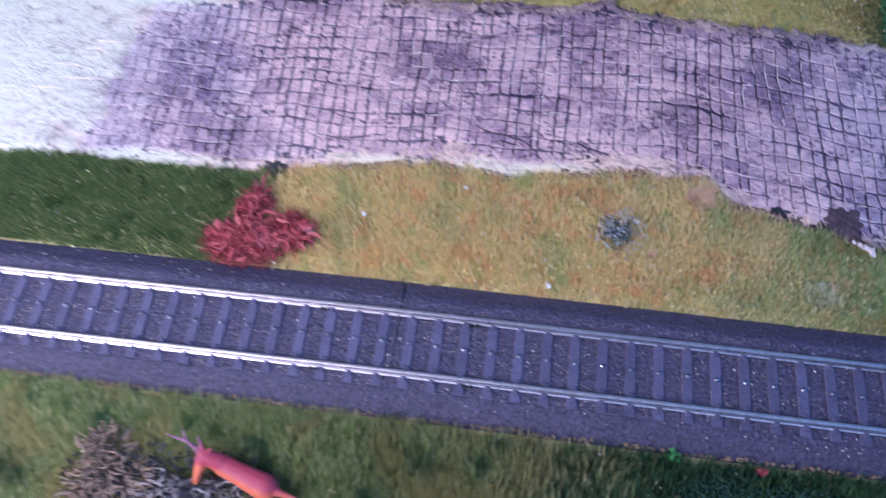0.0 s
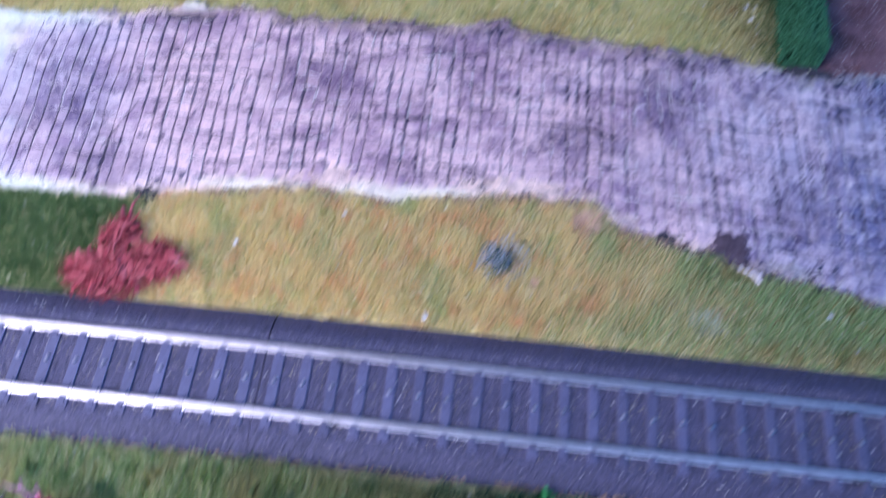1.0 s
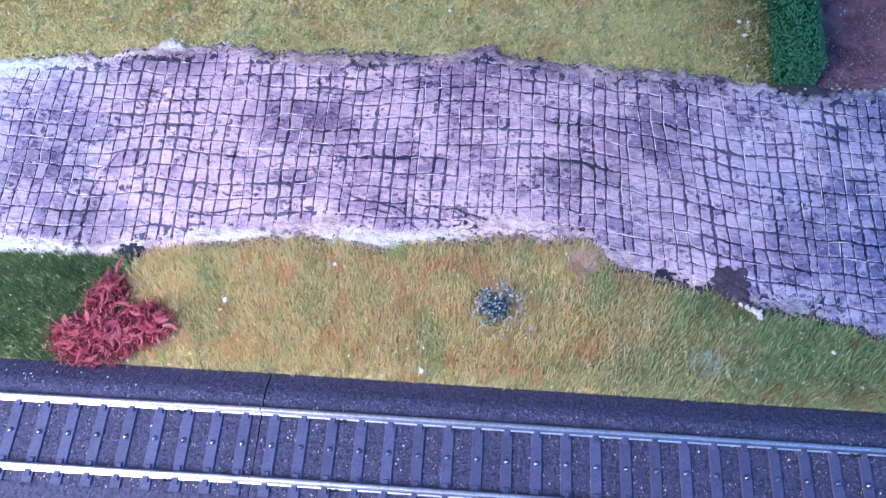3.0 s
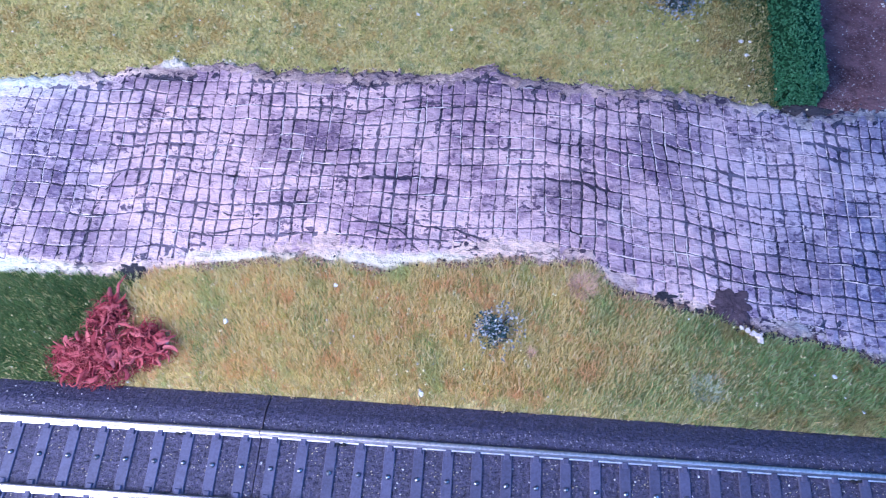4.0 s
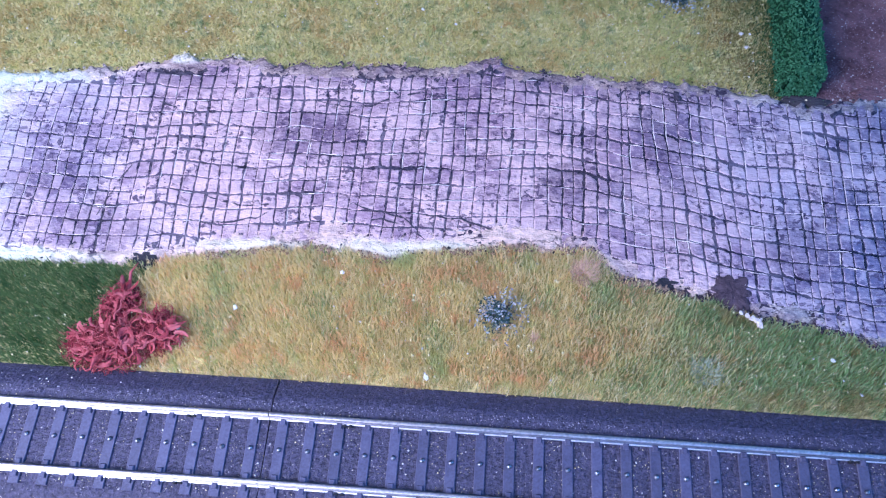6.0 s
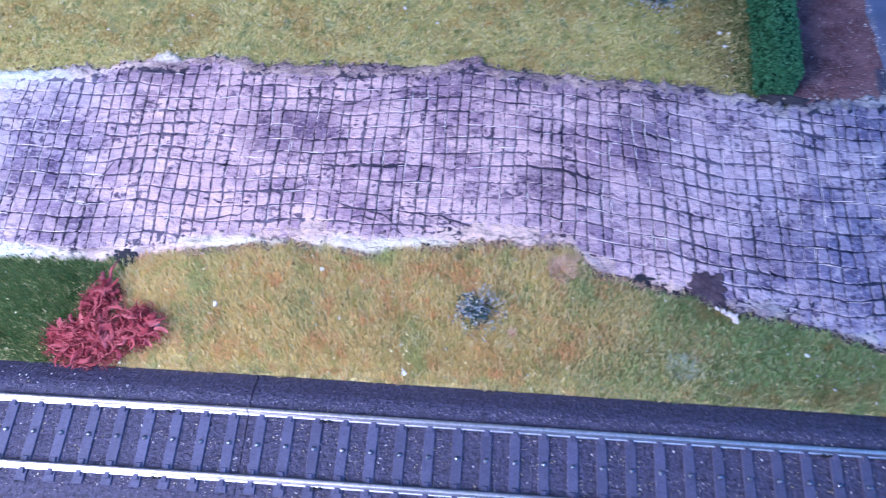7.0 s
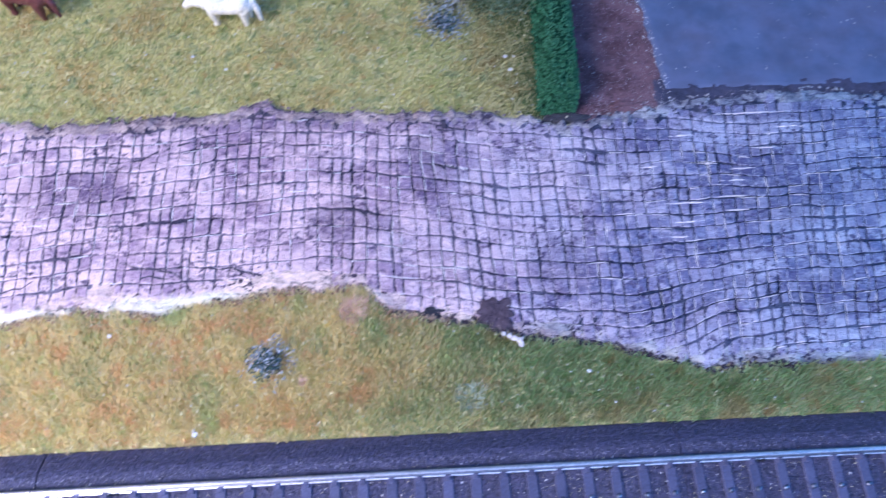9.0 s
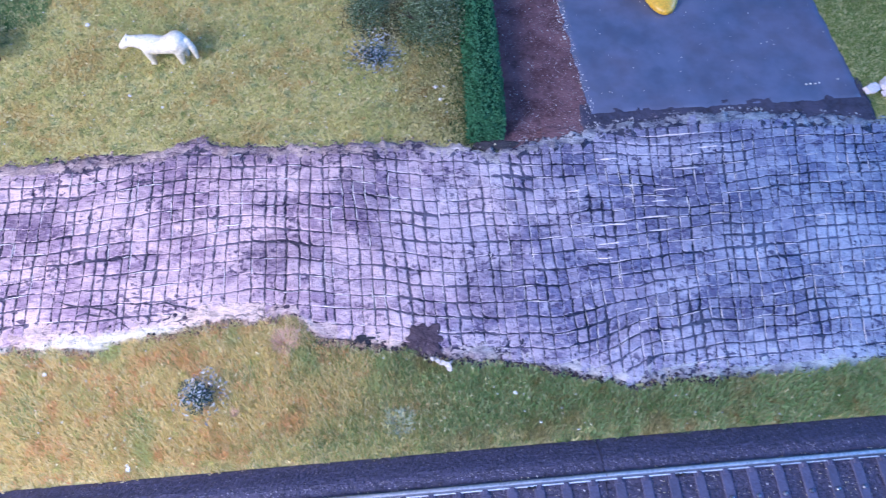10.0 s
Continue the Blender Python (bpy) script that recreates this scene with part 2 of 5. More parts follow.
YELLOW_CRUMB = surface("straw_crumbs", (0.72, 0.60, 0.30), (0.85, 0.78, 0.5), 3, 0.6, 0.9, 0.05)
GRIT = surface("pink_grit", (0.22, 0.14, 0.15), (0.48, 0.38, 0.39), 3, 0.6, 0.9, 0.05)
RUST_CRUMB = surface("rust_dust", (0.26, 0.16, 0.11), (0.40, 0.28, 0.18), 3, 0.6, 0.9, 0.05)
WHITE_PAINT = surface("white_figure_paint", (0.78, 0.69, 0.53), (0.86, 0.77, 0.60), 6, 0.8, 0.5, 0.02)
BROWN_PAINT = surface("brown_figure_paint", (0.10, 0.028, 0.026), (0.16, 0.05, 0.045), 6, 0.8, 0.5, 0.02)
YELLOW_PAINT = surface("yellow_paint", (0.72, 0.36, 0.03), (0.80, 0.55, 0.08), 7, 0.8, 0.35, 0.02)
ROOM_PAINT = surface("room_wall_paint", (0.62, 0.62, 0.64), (0.70, 0.70, 0.72), 300, 4.0, 0.9, 0.1)


def glass():
    m, nt, bsdf = shader("window_glass")
    bsdf.inputs["Transmission Weight"].default_value = 1.0
    bsdf.inputs["Roughness"].default_value = 0.02
    bsdf.inputs["IOR"].default_value = 1.45
    return m


GLASS = glass()


def foliage(name, tones, regions=(), rough=0.75, thin_share=0.38):
    """Leaves and fibres: a tone for each one, with patches of other tones; regions: (size in mm, from, to, colour)."""
    m, nt, bsdf = shader(name)
    g = nt.nodes.new("ShaderNodeNewGeometry")
    ramp = nt.nodes.new("ShaderNodeValToRGB")
    ramp.color_ramp.interpolation = "LINEAR"
    el = ramp.color_ramp.elements
    while len(el) < len(tones):
        el.new(0.5)
    for k, c in enumerate(tones):
        el[k].position, el[k].color = k / max(1, len(tones) - 1), (*c, 1)
    nt.links.new(g.outputs["Random Per Island"], ramp.inputs[0])
    col = ramp.outputs[0]
    for size, a, b, c in regions:
        f = sums(nt, "MULTIPLY", span(nt, noise_of(nt, size, 3.0), a, b), 0.75)
        col = blend(nt, f, col, c)
    nt.links.new(col, bsdf.inputs["Base Color"])
    bsdf.inputs["Roughness"].default_value = rough
    bsdf.inputs["Specular IOR Level"].default_value = 0.25
    thin = nt.nodes.new("ShaderNodeBsdfTranslucent")
    both = nt.nodes.new("ShaderNodeMixShader")
    both.inputs[0].default_value = thin_share
    nt.links.new(col, thin.inputs["Color"])
    nt.links.new(bsdf.outputs[0], both.inputs[1])
    nt.links.new(thin.outputs[0], both.inputs[2])
    nt.links.new(both.outputs[0], nt.nodes["Material Output"].inputs["Surface"])
    return m


STRAW_GRASS = foliage("straw_fibres", [(0.81, 0.715, 0.36), (0.95, 0.84, 0.49), (0.905, 0.80, 0.42), (0.95, 0.89, 0.64), (0.935, 0.73, 0.41)],
                      [(19, 0.54, 0.66, (0.64, 0.71, 0.34)), (10, 0.54, 0.66, (0.89, 0.62, 0.34)), (4, 0.56, 0.66, (0.91, 0.57, 0.32)), (3.6, 0.57, 0.66, (0.58, 0.66, 0.28))], thin_share=0.55)
GREEN_GRASS = foliage("green_fibres", [(0.24, 0.39, 0.13), (0.42, 0.55, 0.25), (0.32, 0.48, 0.19), (0.60, 0.62, 0.37), (0.42, 0.48, 0.21)],
                      [(15, 0.54, 0.66, (0.48, 0.36, 0.16)), (6, 0.54, 0.66, (0.18, 0.30, 0.09)), (4, 0.58, 0.68, (0.48, 0.26, 0.10))])
LAWN_GRASS = foliage("lawn_fibres", [(0.20, 0.28, 0.07), (0.32, 0.39, 0.12), (0.25, 0.33, 0.09), (0.40, 0.44, 0.18)], [(12, 0.5, 0.64, (0.20, 0.30, 0.08))])
DARK_GRASS = foliage("dark_green_fibres", [(0.15, 0.25, 0.09), (0.25, 0.36, 0.14), (0.19, 0.30, 0.11), (0.33, 0.42, 0.19)], [(7, 0.54, 0.66, (0.09, 0.19, 0.06))])
MEADOW_GRASS = foliage("meadow_fibres", [(0.53, 0.49, 0.17), (0.79, 0.71, 0.31), (0.67, 0.61, 0.23), (0.86, 0.77, 0.43)],
                       [(22, 0.48, 0.60, (0.62, 0.46, 0.17)), (34, 0.52, 0.64, (0.58, 0.58, 0.22)), (3, 0.55, 0.64, (0.66, 0.42, 0.17)), (3.4, 0.55, 0.64, (0.24, 0.33, 0.10)), (6, 0.56, 0.66, (0.34, 0.44, 0.22))])
# flock by the hedge: its own green and brown, darkened for the hedge's shade
HEDGE_GRASS = foliage("hedge_side_fibres", [(0.24, 0.22, 0.075), (0.38, 0.34, 0.13), (0.30, 0.28, 0.10), (0.48, 0.42, 0.20)], [(9, 0.52, 0.66, (0.34, 0.22, 0.085)), (5, 0.54, 0.66, (0.13, 0.19, 0.065))])
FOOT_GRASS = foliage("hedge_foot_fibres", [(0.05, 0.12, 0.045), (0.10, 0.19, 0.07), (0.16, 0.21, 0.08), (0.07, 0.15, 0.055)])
BUSH_SHADE_GRASS = foliage("bush_shade_fibres", [(0.10, 0.10, 0.045), (0.19, 0.17, 0.08), (0.14, 0.14, 0.06)])
NEAR_GRASS = foliage("near_green_fibres", [(0.24, 0.36, 0.13), (0.50, 0.58, 0.26), (0.34, 0.48, 0.19), (0.72, 0.69, 0.40), (0.86, 0.82, 0.54)],
                     [(12, 0.55, 0.65, (0.08, 0.22, 0.11)), (15, 0.46, 0.58, (0.62, 0.56, 0.28)), (5, 0.56, 0.66, (0.16, 0.27, 0.10))])
TEAL_GRASS = foliage("teal_fibres", [(0.022, 0.075, 0.038), (0.055, 0.135, 0.066), (0.038, 0.105, 0.05), (0.10, 0.18, 0.09)], [(12, 0.5, 0.62, (0.08, 0.18, 0.07))])
RED_MOSS = foliage("red_moss", [(0.30, 0.04, 0.055), (0.54, 0.10, 0.115), (0.78, 0.24, 0.24), (0.42, 0.06, 0.08)])
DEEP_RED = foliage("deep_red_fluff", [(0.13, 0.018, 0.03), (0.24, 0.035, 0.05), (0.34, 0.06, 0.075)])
GREY_MOSS = foliage("dry_moss", [(0.32, 0.22, 0.15), (0.54, 0.40, 0.28), (0.40, 0.31, 0.25), (0.09, 0.07, 0.06)])
ASH_MOSS = foliage("ash_moss", [(0.22, 0.20, 0.20), (0.66, 0.61, 0.58), (0.36, 0.33, 0.33), (0.05, 0.045, 0.045)])
BLUE_PETAL = foliage("blue_petals", [(0.27, 0.29, 0.35), (0.44, 0.48, 0.54), (0.72, 0.76, 0.78), (0.30, 0.34, 0.40)])
SHRUB_LEAF = foliage("shrub_leaves", [(0.03, 0.07, 0.06), (0.07, 0.13, 0.11), (0.13, 0.20, 0.18), (0.05, 0.10, 0.08)])
HEDGE_LEAF = foliage("hedge_leaves", [(0.03, 0.11, 0.05), (0.06, 0.22, 0.095), (0.11, 0.30, 0.16), (0.04, 0.15, 0.065), (0.08, 0.26, 0.125)])
# core green kept dark so the leaf gaps look shaded
HEDGE_GAP_SHADE = foliage("hedge_gap_shade", [(0.012, 0.055, 0.024), (0.018, 0.075, 0.034)])
SPRIG_LEAF = foliage("sprig_leaves", [(0.08, 0.36, 0.10), (0.14, 0.50, 0.16)])
LOW_LEAF = foliage("teal_leaves", [(0.014, 0.06, 0.042), (0.03, 0.10, 0.07), (0.06, 0.14, 0.10), (0.02, 0.075, 0.052)])
TREE_LEAF = foliage("grey_green_leaves", [(0.04, 0.07, 0.03), (0.13, 0.20, 0.09), (0.24, 0.31, 0.17), (0.07, 0.11, 0.05), (0.17, 0.26, 0.11), (0.52, 0.62, 0.40), (0.03, 0.05, 0.022)])
TUFT_FIBRE = foliage("pale_tuft_fibres", [(0.66, 0.46, 0.32), (0.80, 0.60, 0.46), (0.72, 0.48, 0.34)])
FUZZ = foliage("grey_green_fuzz", [(0.50, 0.55, 0.38), (0.62, 0.64, 0.50), (0.55, 0.58, 0.42)])
TWIG = surface("twig_bark", (0.05, 0.035, 0.03), (0.11, 0.08, 0.06), 4, 0.7, 0.9, 0.1)


# ---- mesh helpers, in millimetres ----
def mesh(name, verts, faces, mat, smooth=False):
    me = bpy.data.meshes.new(name)
    me.from_pydata([(x * MM, y * MM, z * MM) for x, y, z in verts], [], faces)
    mats = mat if isinstance(mat, (list, tuple)) else [mat]
    for m in mats:
        me.materials.append(m)
    if smooth:
        me.polygons.foreach_set("use_smooth", [True] * len(me.polygons))
    me.update()
    return me


def part(name, data, parent, label="", at=None):
    ob = new(name, data)
    ob.parent = parent
    if at is not None:
        ob.matrix_basis = at
    if label:
        ob["label"] = label
    return ob


def at_mm(x, y, z=0.0, rz=0.0):
    return pose(x * MM, y * MM, z * MM, 0, 0, rz)


def thing(name, x, y, z, label, category, group="", kind=""):
    ob = new(name)
    ob.empty_display_size = 0.005
    ob.matrix_basis = at_mm(x, y, z)
    return tagged(ob, label, category, group, kind)


def smooth_line(points, x):
    """The height of a line through the points at x, eased between them."""
    if x <= points[0][0]:
        return points[0][1]
    for (x0, y0), (x1, y1) in zip(points, points[1:]):
        if x <= x1:
            f = (x - x0) / (x1 - x0)
            return y0 + (y1 - y0) * f
    return points[-1][1]


def wob(x, y, z=0.0, size=10.0):
    return noise.noise(Vector((x / size, y / size, z)))


def fract(x, y, size=10.0, octaves=4, z=0.0):
    return noise.fractal(Vector((x / size, y / size, z)), 0.9, 2.1, octaves)


def tube(verts, faces, line, radii, sides=5):
    """Adds a tapering tube along the line."""
    base = len(verts)
    n = len(line)
    for k, p in enumerate(line):
        a, b = line[max(0, k - 1)], line[min(n - 1, k + 1)]
        d = (Vector(b) - Vector(a))
        d = d.normalized() if d.length > 1e-9 else Vector((0, 0, 1))
        u = d.orthogonal().normalized()
        v = d.cross(u)
        for s in range(sides):
            w = 2 * math.pi * s / sides
            verts.append(tuple(Vector(p) + radii[k] * (math.cos(w) * u + math.sin(w) * v)))
    for k in range(n - 1):
        for s in range(sides):
            t = (s + 1) % sides
            faces.append((base + k * sides + s, base + k * sides + t, base + (k + 1) * sides + t, base + (k + 1) * sides + s))
    faces.append(tuple(base + s for s in reversed(range(sides))))
    faces.append(tuple(base + (n - 1) * sides + s for s in range(sides)))


def box_bevel(x0, x1, y0, y1, z0, z1, b):
    """A block with its upper edges bevelled."""
    v = [(x0, y0, z0), (x1, y0, z0), (x1, y1, z0), (x0, y1, z0), (x0, y0, z1 - b), (x1, y0, z1 - b), (x1, y1, z1 - b), (x0, y1, z1 - b),
         (x0 + b, y0 + b, z1), (x1 - b, y0 + b, z1), (x1 - b, y1 - b, z1), (x0 + b, y1 - b, z1)]
    f = [(3, 2, 1, 0), (0, 1, 5, 4), (1, 2, 6, 5), (2, 3, 7, 6), (3, 0, 4, 7), (4, 5, 9, 8), (5, 6, 10, 9), (6, 7, 11, 10), (7, 4, 8, 11), (8, 9, 10, 11)]
    return v, f


# ---- outlines of the plan, in millimetres ----
ROAD_LOW = [(-420, 44), (-136, 49), (-86, 50), (-55, 51), (-44, 52.5), (-25, 57), (-11, 58.5), (5, 61), (14, 60), (27, 58.5), (45, 62), (58, 65), (73, 64), (84, 65.5), (91, 59.5),
            (101, 56), (113, 53), (120, 53), (126, 49.5), (137, 48), (150, 46), (166, 42), (184, 36.5), (216, 36), (239, 35), (264, 38), (300, 45), (420, 58)]
ROAD_HIGH = [(-420, 112), (-109, 120), (-90, 121.5), (-71, 124), (-62, 127.5), (-55, 130), (-47, 129), (-32, 131.5), (-18, 129.5), (-3, 129), (23, 131), (40, 132), (52, 137), (60, 132.5),
             (81, 130.5), (110, 130), (131, 128), (143, 126), (152, 123.5), (161, 125), (168, 126.5), (180, 127.5), (193, 131.5), (226, 134), (248, 133), (270, 129.5), (296, 127), (420, 118)]
# the way a joint runs along the road
COURSE = [(-420, -8), (-79, -6), (-26, -4), (10, -2), (45, 0), (70, 1), (85, 0), (100, -3), (132, -8), (166, -11), (200, -10), (290, -8), (420, -4)]


def ease(v, a, b):
    f = min(1.0, max(0.0, (v - a) / (b - a)))
    return f * f * (3 - 2 * f)


def road_low(x):
    return smooth_line(ROAD_LOW, x) + 1.5 * fract(x, 3.0, 6.0) + 1.5 * wob(x, 9, size=2.3)


def road_high(x):
    return smooth_line(ROAD_HIGH, x) + 1.7 * fract(x, 40.0, 7.0) + 1.2 * wob(x, 19, size=2.3) + 0.9 * wob(x, 29, size=1.3)


def road_top(x, y):
    return 1.0 + 0.45 * fract(x, y, 28.0, 3) + 0.10 * fract(x, y, 3.0, 3, 4.0)


# ---- room that closes the place ----
def slab(name, x0, x1, y0, y1, z0, z1, mat, label, category):
    v, f = box_bevel(x0, x1, y0, y1, z0, z1, 2.0)
    return tagged(new(name, mesh(name, v, f, mat)), label, category, kind="structure")


slab("floor", -2200, 2300, -1700, 2000, -960, -900, ROOM_PAINT, "plain grey painted floor of the hobby room", "floor")
slab("ceiling", -2200, 2300, -1700, 2000, 1600, 1660, ROOM_PAINT, "plain white painted ceiling of the hobby room", "ceiling")
slab("wall_west", -2260, -2200, -1700, 2000, -960, 1660, ROOM_PAINT, "plain light painted wall of the room", "wall")


def pierced_wall():
    """The east wall with the added window's opening through it."""
    v, f = [], []
    for y0, y1, z0, z1 in ((-1700, 2000, -960, 300), (-1700, 2000, 1400, 1660), (-1700, -300, 300, 1400), (1100, 2000, 300, 1400)):
        v1, f1 = box_bevel(2300, 2360, y0, y1, z0, z1, 0.5)
        f += [tuple(len(v) + q for q in face) for face in f1]
        v += v1
    tagged(new("wall_east", mesh("wall_east", v, f, ROOM_PAINT)), "plain light painted wall with an opening for the added window", "wall", kind="structure")
    window = tagged(new("window_1"), "unseen white framed window added beside the blue fill lamp", "window", kind="structure")
    for y0, y1, z0, z1 in ((-300, 1100, 300, 340), (-300, 1100, 1360, 1400), (-300, -260, 340, 1360), (1060, 1100, 340, 1360), (380, 420, 340, 1360)):
        v1, f1 = box_bevel(2315, 2345, y0, y1, z0, z1, 2.0)
        part("window_frame", mesh("window_frame", v1, f1, ROOM_PAINT), window)
    for y0, y1 in ((-260, 380), (420, 1060)):
        v1, f1 = box_bevel(2328, 2332, y0, y1, 340, 1360, 0.5)
        pane = part("pane", mesh("pane", v1, f1, GLASS), window)
        pane.visible_shadow = False


pierced_wall()
slab("wall_south", -2260, 2360, -1760, -1700, -960, 1660, ROOM_PAINT, "plain light painted wall of the room", "wall")
slab("wall_north", -2260, 2360, 2000, 2060, -960, 1660, ROOM_PAINT, "plain light painted wall of the room", "wall")


# ---- ground ----
def ground_height(x, y):
    h = 0.5 * fract(x, y, 30.0, 3)
    if y < 24 and y > -24:
        h = h * 0.3 - 0.6
    return h - 0.35


def build_ground():
    xs = [-900, -600, -420] + [-300 + 4 * k for k in range(176)] + [480, 700, 1000]
    ys = [-500, -300, -160] + [-100 + 4 * k for k in range(93)] + [320, 450, 700]
    v = [(x, y, ground_height(x, y) if -300 <= x <= 400 and -100 <= y <= 270 else -0.35) for y in ys for x in xs]
    n = len(xs)
    f = [(j * n + i, j * n + i + 1, (j + 1) * n + i + 1, (j + 1) * n + i) for j in range(len(ys) - 1) for i in range(n - 1)]
    tagged(new("ground", mesh("ground", v, f, TURF_BASE, True)), "olive scatter-covered baseboard of a model railway layout", "ground", kind="structure")


build_ground()
slab("baseboard", -900, 1000, -500, 700, -60, -4, TWIG, "brown wooden board under the model landscape", "board")


# ---- cobbled road ----
def build_road():
    road = tagged(new("road"), "worn grey-white plaster road with scribed square cobbles", "road", kind="structure")
    xs = [-300 + 0.9 * k for k in range(778)]
    n = 56
    verts, faces, mats = [], [], []
    for x in xs:
        lo, hi = road_low(x), road_high(x)
        for j in range(n + 1):
            f = j / n
            y = lo + (hi - lo) * f
            rim = min(f, 1 - f) * (hi - lo)
            z = road_top(x, y) + (0.0 if in_cobbles(x, y, -0.6) else 0.26) - 2.2 * max(0.0, 1 - rim / 1.6) ** 2
            if 1.0 < rim < 7.0:
                z += (0.7 if f < 0.5 else 1.5) * max(0.0, fract(x, y, 2.8, 4, 9.0)) - (0.0 if f < 0.5 else 0.45) * max(0.0, fract(x, y, 3.5, 3, 31.0))
            verts.append((x, y, z))
    for i in range(len(xs) - 1):
        for j in range(n):
            faces.append((i * (n + 1) + j, (i + 1) * (n + 1) + j, (i + 1) * (n + 1) + j + 1, i * (n + 1) + j + 1))
            x, y, _ = verts[i * (n + 1) + j]
            mats.append(0 if in_cobbles(x, y, -1.6) else 1)
    me = mesh("roadbed", verts, faces, [GROOVE, EDGE_PLASTER], True)
    me.polygons.foreach_set("material_index", mats)
    part("plaster_bed", me, road, "dark wash in the joints of pale plaster")
    return road


def in_cobbles(x, y, extra=0.0):
    lo, hi = smooth_line(ROAD_LOW, x), smooth_line(ROAD_HIGH, x)
    m_lo = 2.2 + 3.6 * ease(x, -30, 0) * ease(x, 88, 62) + 2.0 * wob(x, 70, size=15.0) + 1.2 * wob(x, 71, size=5.0) - extra
    m_hi = 4.6 + 2.2 * wob(x, 90, size=15.0) + 1.4 * wob(x, 91, size=5.0) - extra
    return lo + m_lo < y < hi - m_hi and x > -107 + 8 * wob(3, y, size=9.0) - extra


def corner(i, j):
    """Where two scribed joints cross: they wander, but run on from stone to stone; the stones grow smaller towards the asphalt."""
    x0 = 3.78 * min(i, 39) + 3.5 * max(0, i - 39)
    pitch = 5.15 - 1.05 * ease(x0, 160, 212)
    y0 = 96.0 + j * pitch
    x = x0 + 1.5 * wob(i * 0.83, 1.0, 2.0, 1.0) + 0.9 * wob(i * 0.23, j * 0.26, 7.0, 1.0) + 0.45 * wob(i * 1.7, j * 0.9, 5.0, 1.0)
    x += (y0 - 90) * (-0.06 * ease(x0, 20, -30) - 0.03 * ease(x0, 85, 105) * ease(x0, 135, 120) + 0.2 * ease(x0, 135, 270))
    y = y0 + smooth_line(COURSE, x) + 0.75 * wob(j * 1.37, 2.0, 4.0, 1.0) + 2.0 * wob(x, y0, 1.0, 30.0) + 1.1 * wob(x, y0, 3.0, 11.0) + 0.3 * wob(x, y0, 8.0, 3.5)
    return Vector((x, y))


def joint_width(x, y):
    faint = 1.0 - 0.6 * ease(((x - 58) / 20) ** 2 + ((y - 77) / 9) ** 2, 1.3, 0.4) - 0.5 * ease(((x - 132) / 18) ** 2 + ((y - 112) / 10) ** 2, 1.3, 0.4)
    return faint * (1.0 - 0.16 * ease(x, 160, 210)) * (0.22 + 0.78 * ease(x, -104, -66)) * min(0.48, max(0.03, 0.265 + 0.34 * wob(x, y, 6.0, 12.0) + 0.22 * wob(x, y, 2.0, 2.5)))



def stone(i, j, rng):
    """A cobble between four joints: rim, worn top and sides, in millimetres; None where the plaster is plain."""
    c = [corner(i, j), corner(i + 1, j), corner(i + 1, j + 1), corner(i, j + 1)]
    mid = (c[0] + c[1] + c[2] + c[3]) / 4
    if not in_cobbles(mid.x, mid.y):
        return None
    lift = 0.28 + rng.uniform(-0.07, 0.07) - 0.1 * max(0.0, wob(mid.x, mid.y, 6.0, 16.0))
    tilt = (rng.uniform(-0.035, 0.035), rng.uniform(-0.035, 0.035))
    rim = []
    deep = (wob(i * 0.16, j * 1.7, 3.0, 1.0), wob(i * 1.3 + 1.3, j * 0.2, 5.0, 1.0), wob(i * 0.16, j * 1.7 + 1.7, 3.0, 1.0), wob(i * 1.3, j * 0.2, 5.0, 1.0))
    for k in range(4):
        a, b = c[k], c[(k + 1) % 4]
        press = min(1.5, max(0.04, (0.82 if k % 2 == 0 else 0.70) + 1.7 * deep[k]))
        for p, soft in ((a, 0.05), ((a * 2 + b) / 3, 0.0), ((a + b * 2) / 3, 0.0)):
            d = mid - p
            g = joint_width(p.x, p.y) * press * (1.35 if soft else 1.0) * rng.uniform(0.7, 1.4)
            rim.append(p + d.normalized() * (g + soft) + Vector((rng.uniform(-0.07, 0.07), rng.uniform(-0.07, 0.07))))
    n = len(rim)
    verts = []
    for shrink, drop in ((0.0, 0.8), (0.04, 0.14), (0.17, -0.05), (0.62, 0.0)):
        for p in rim:
            q = p + (mid - p).normalized() * shrink
            verts.append((q.x, q.y, road_top(q.x, q.y) + lift - drop * (rng.uniform(-0.4, 2.0) if drop < 0 else 1.0) + tilt[0] * (q.x - mid.x) + tilt[1] * (q.y - mid.y)))
    verts.append((mid.x, mid.y, road_top(mid.x, mid.y) + lift + rng.uniform(-0.05, 0.16)))
    faces = [(r * n + k, r * n + (k + 1) % n, (r + 1) * n + (k + 1) % n, (r + 1) * n + k) for r in range(3) for k in range(n)]
    faces += [(3 * n + k, 3 * n + (k + 1) % n, 4 * n) for k in range(n)]
    return mid, verts, faces


def worn_rim(me, stones):
    """How near each point lies to a joint, for the dark wash that stays there."""
    at = me.attributes.new("rim", "FLOAT", "POINT")
    at.data.foreach_set("value", ([1.0] * 24 + [0.5] * 12 + [0.05] * 12 + [0.0]) * stones)
    return me


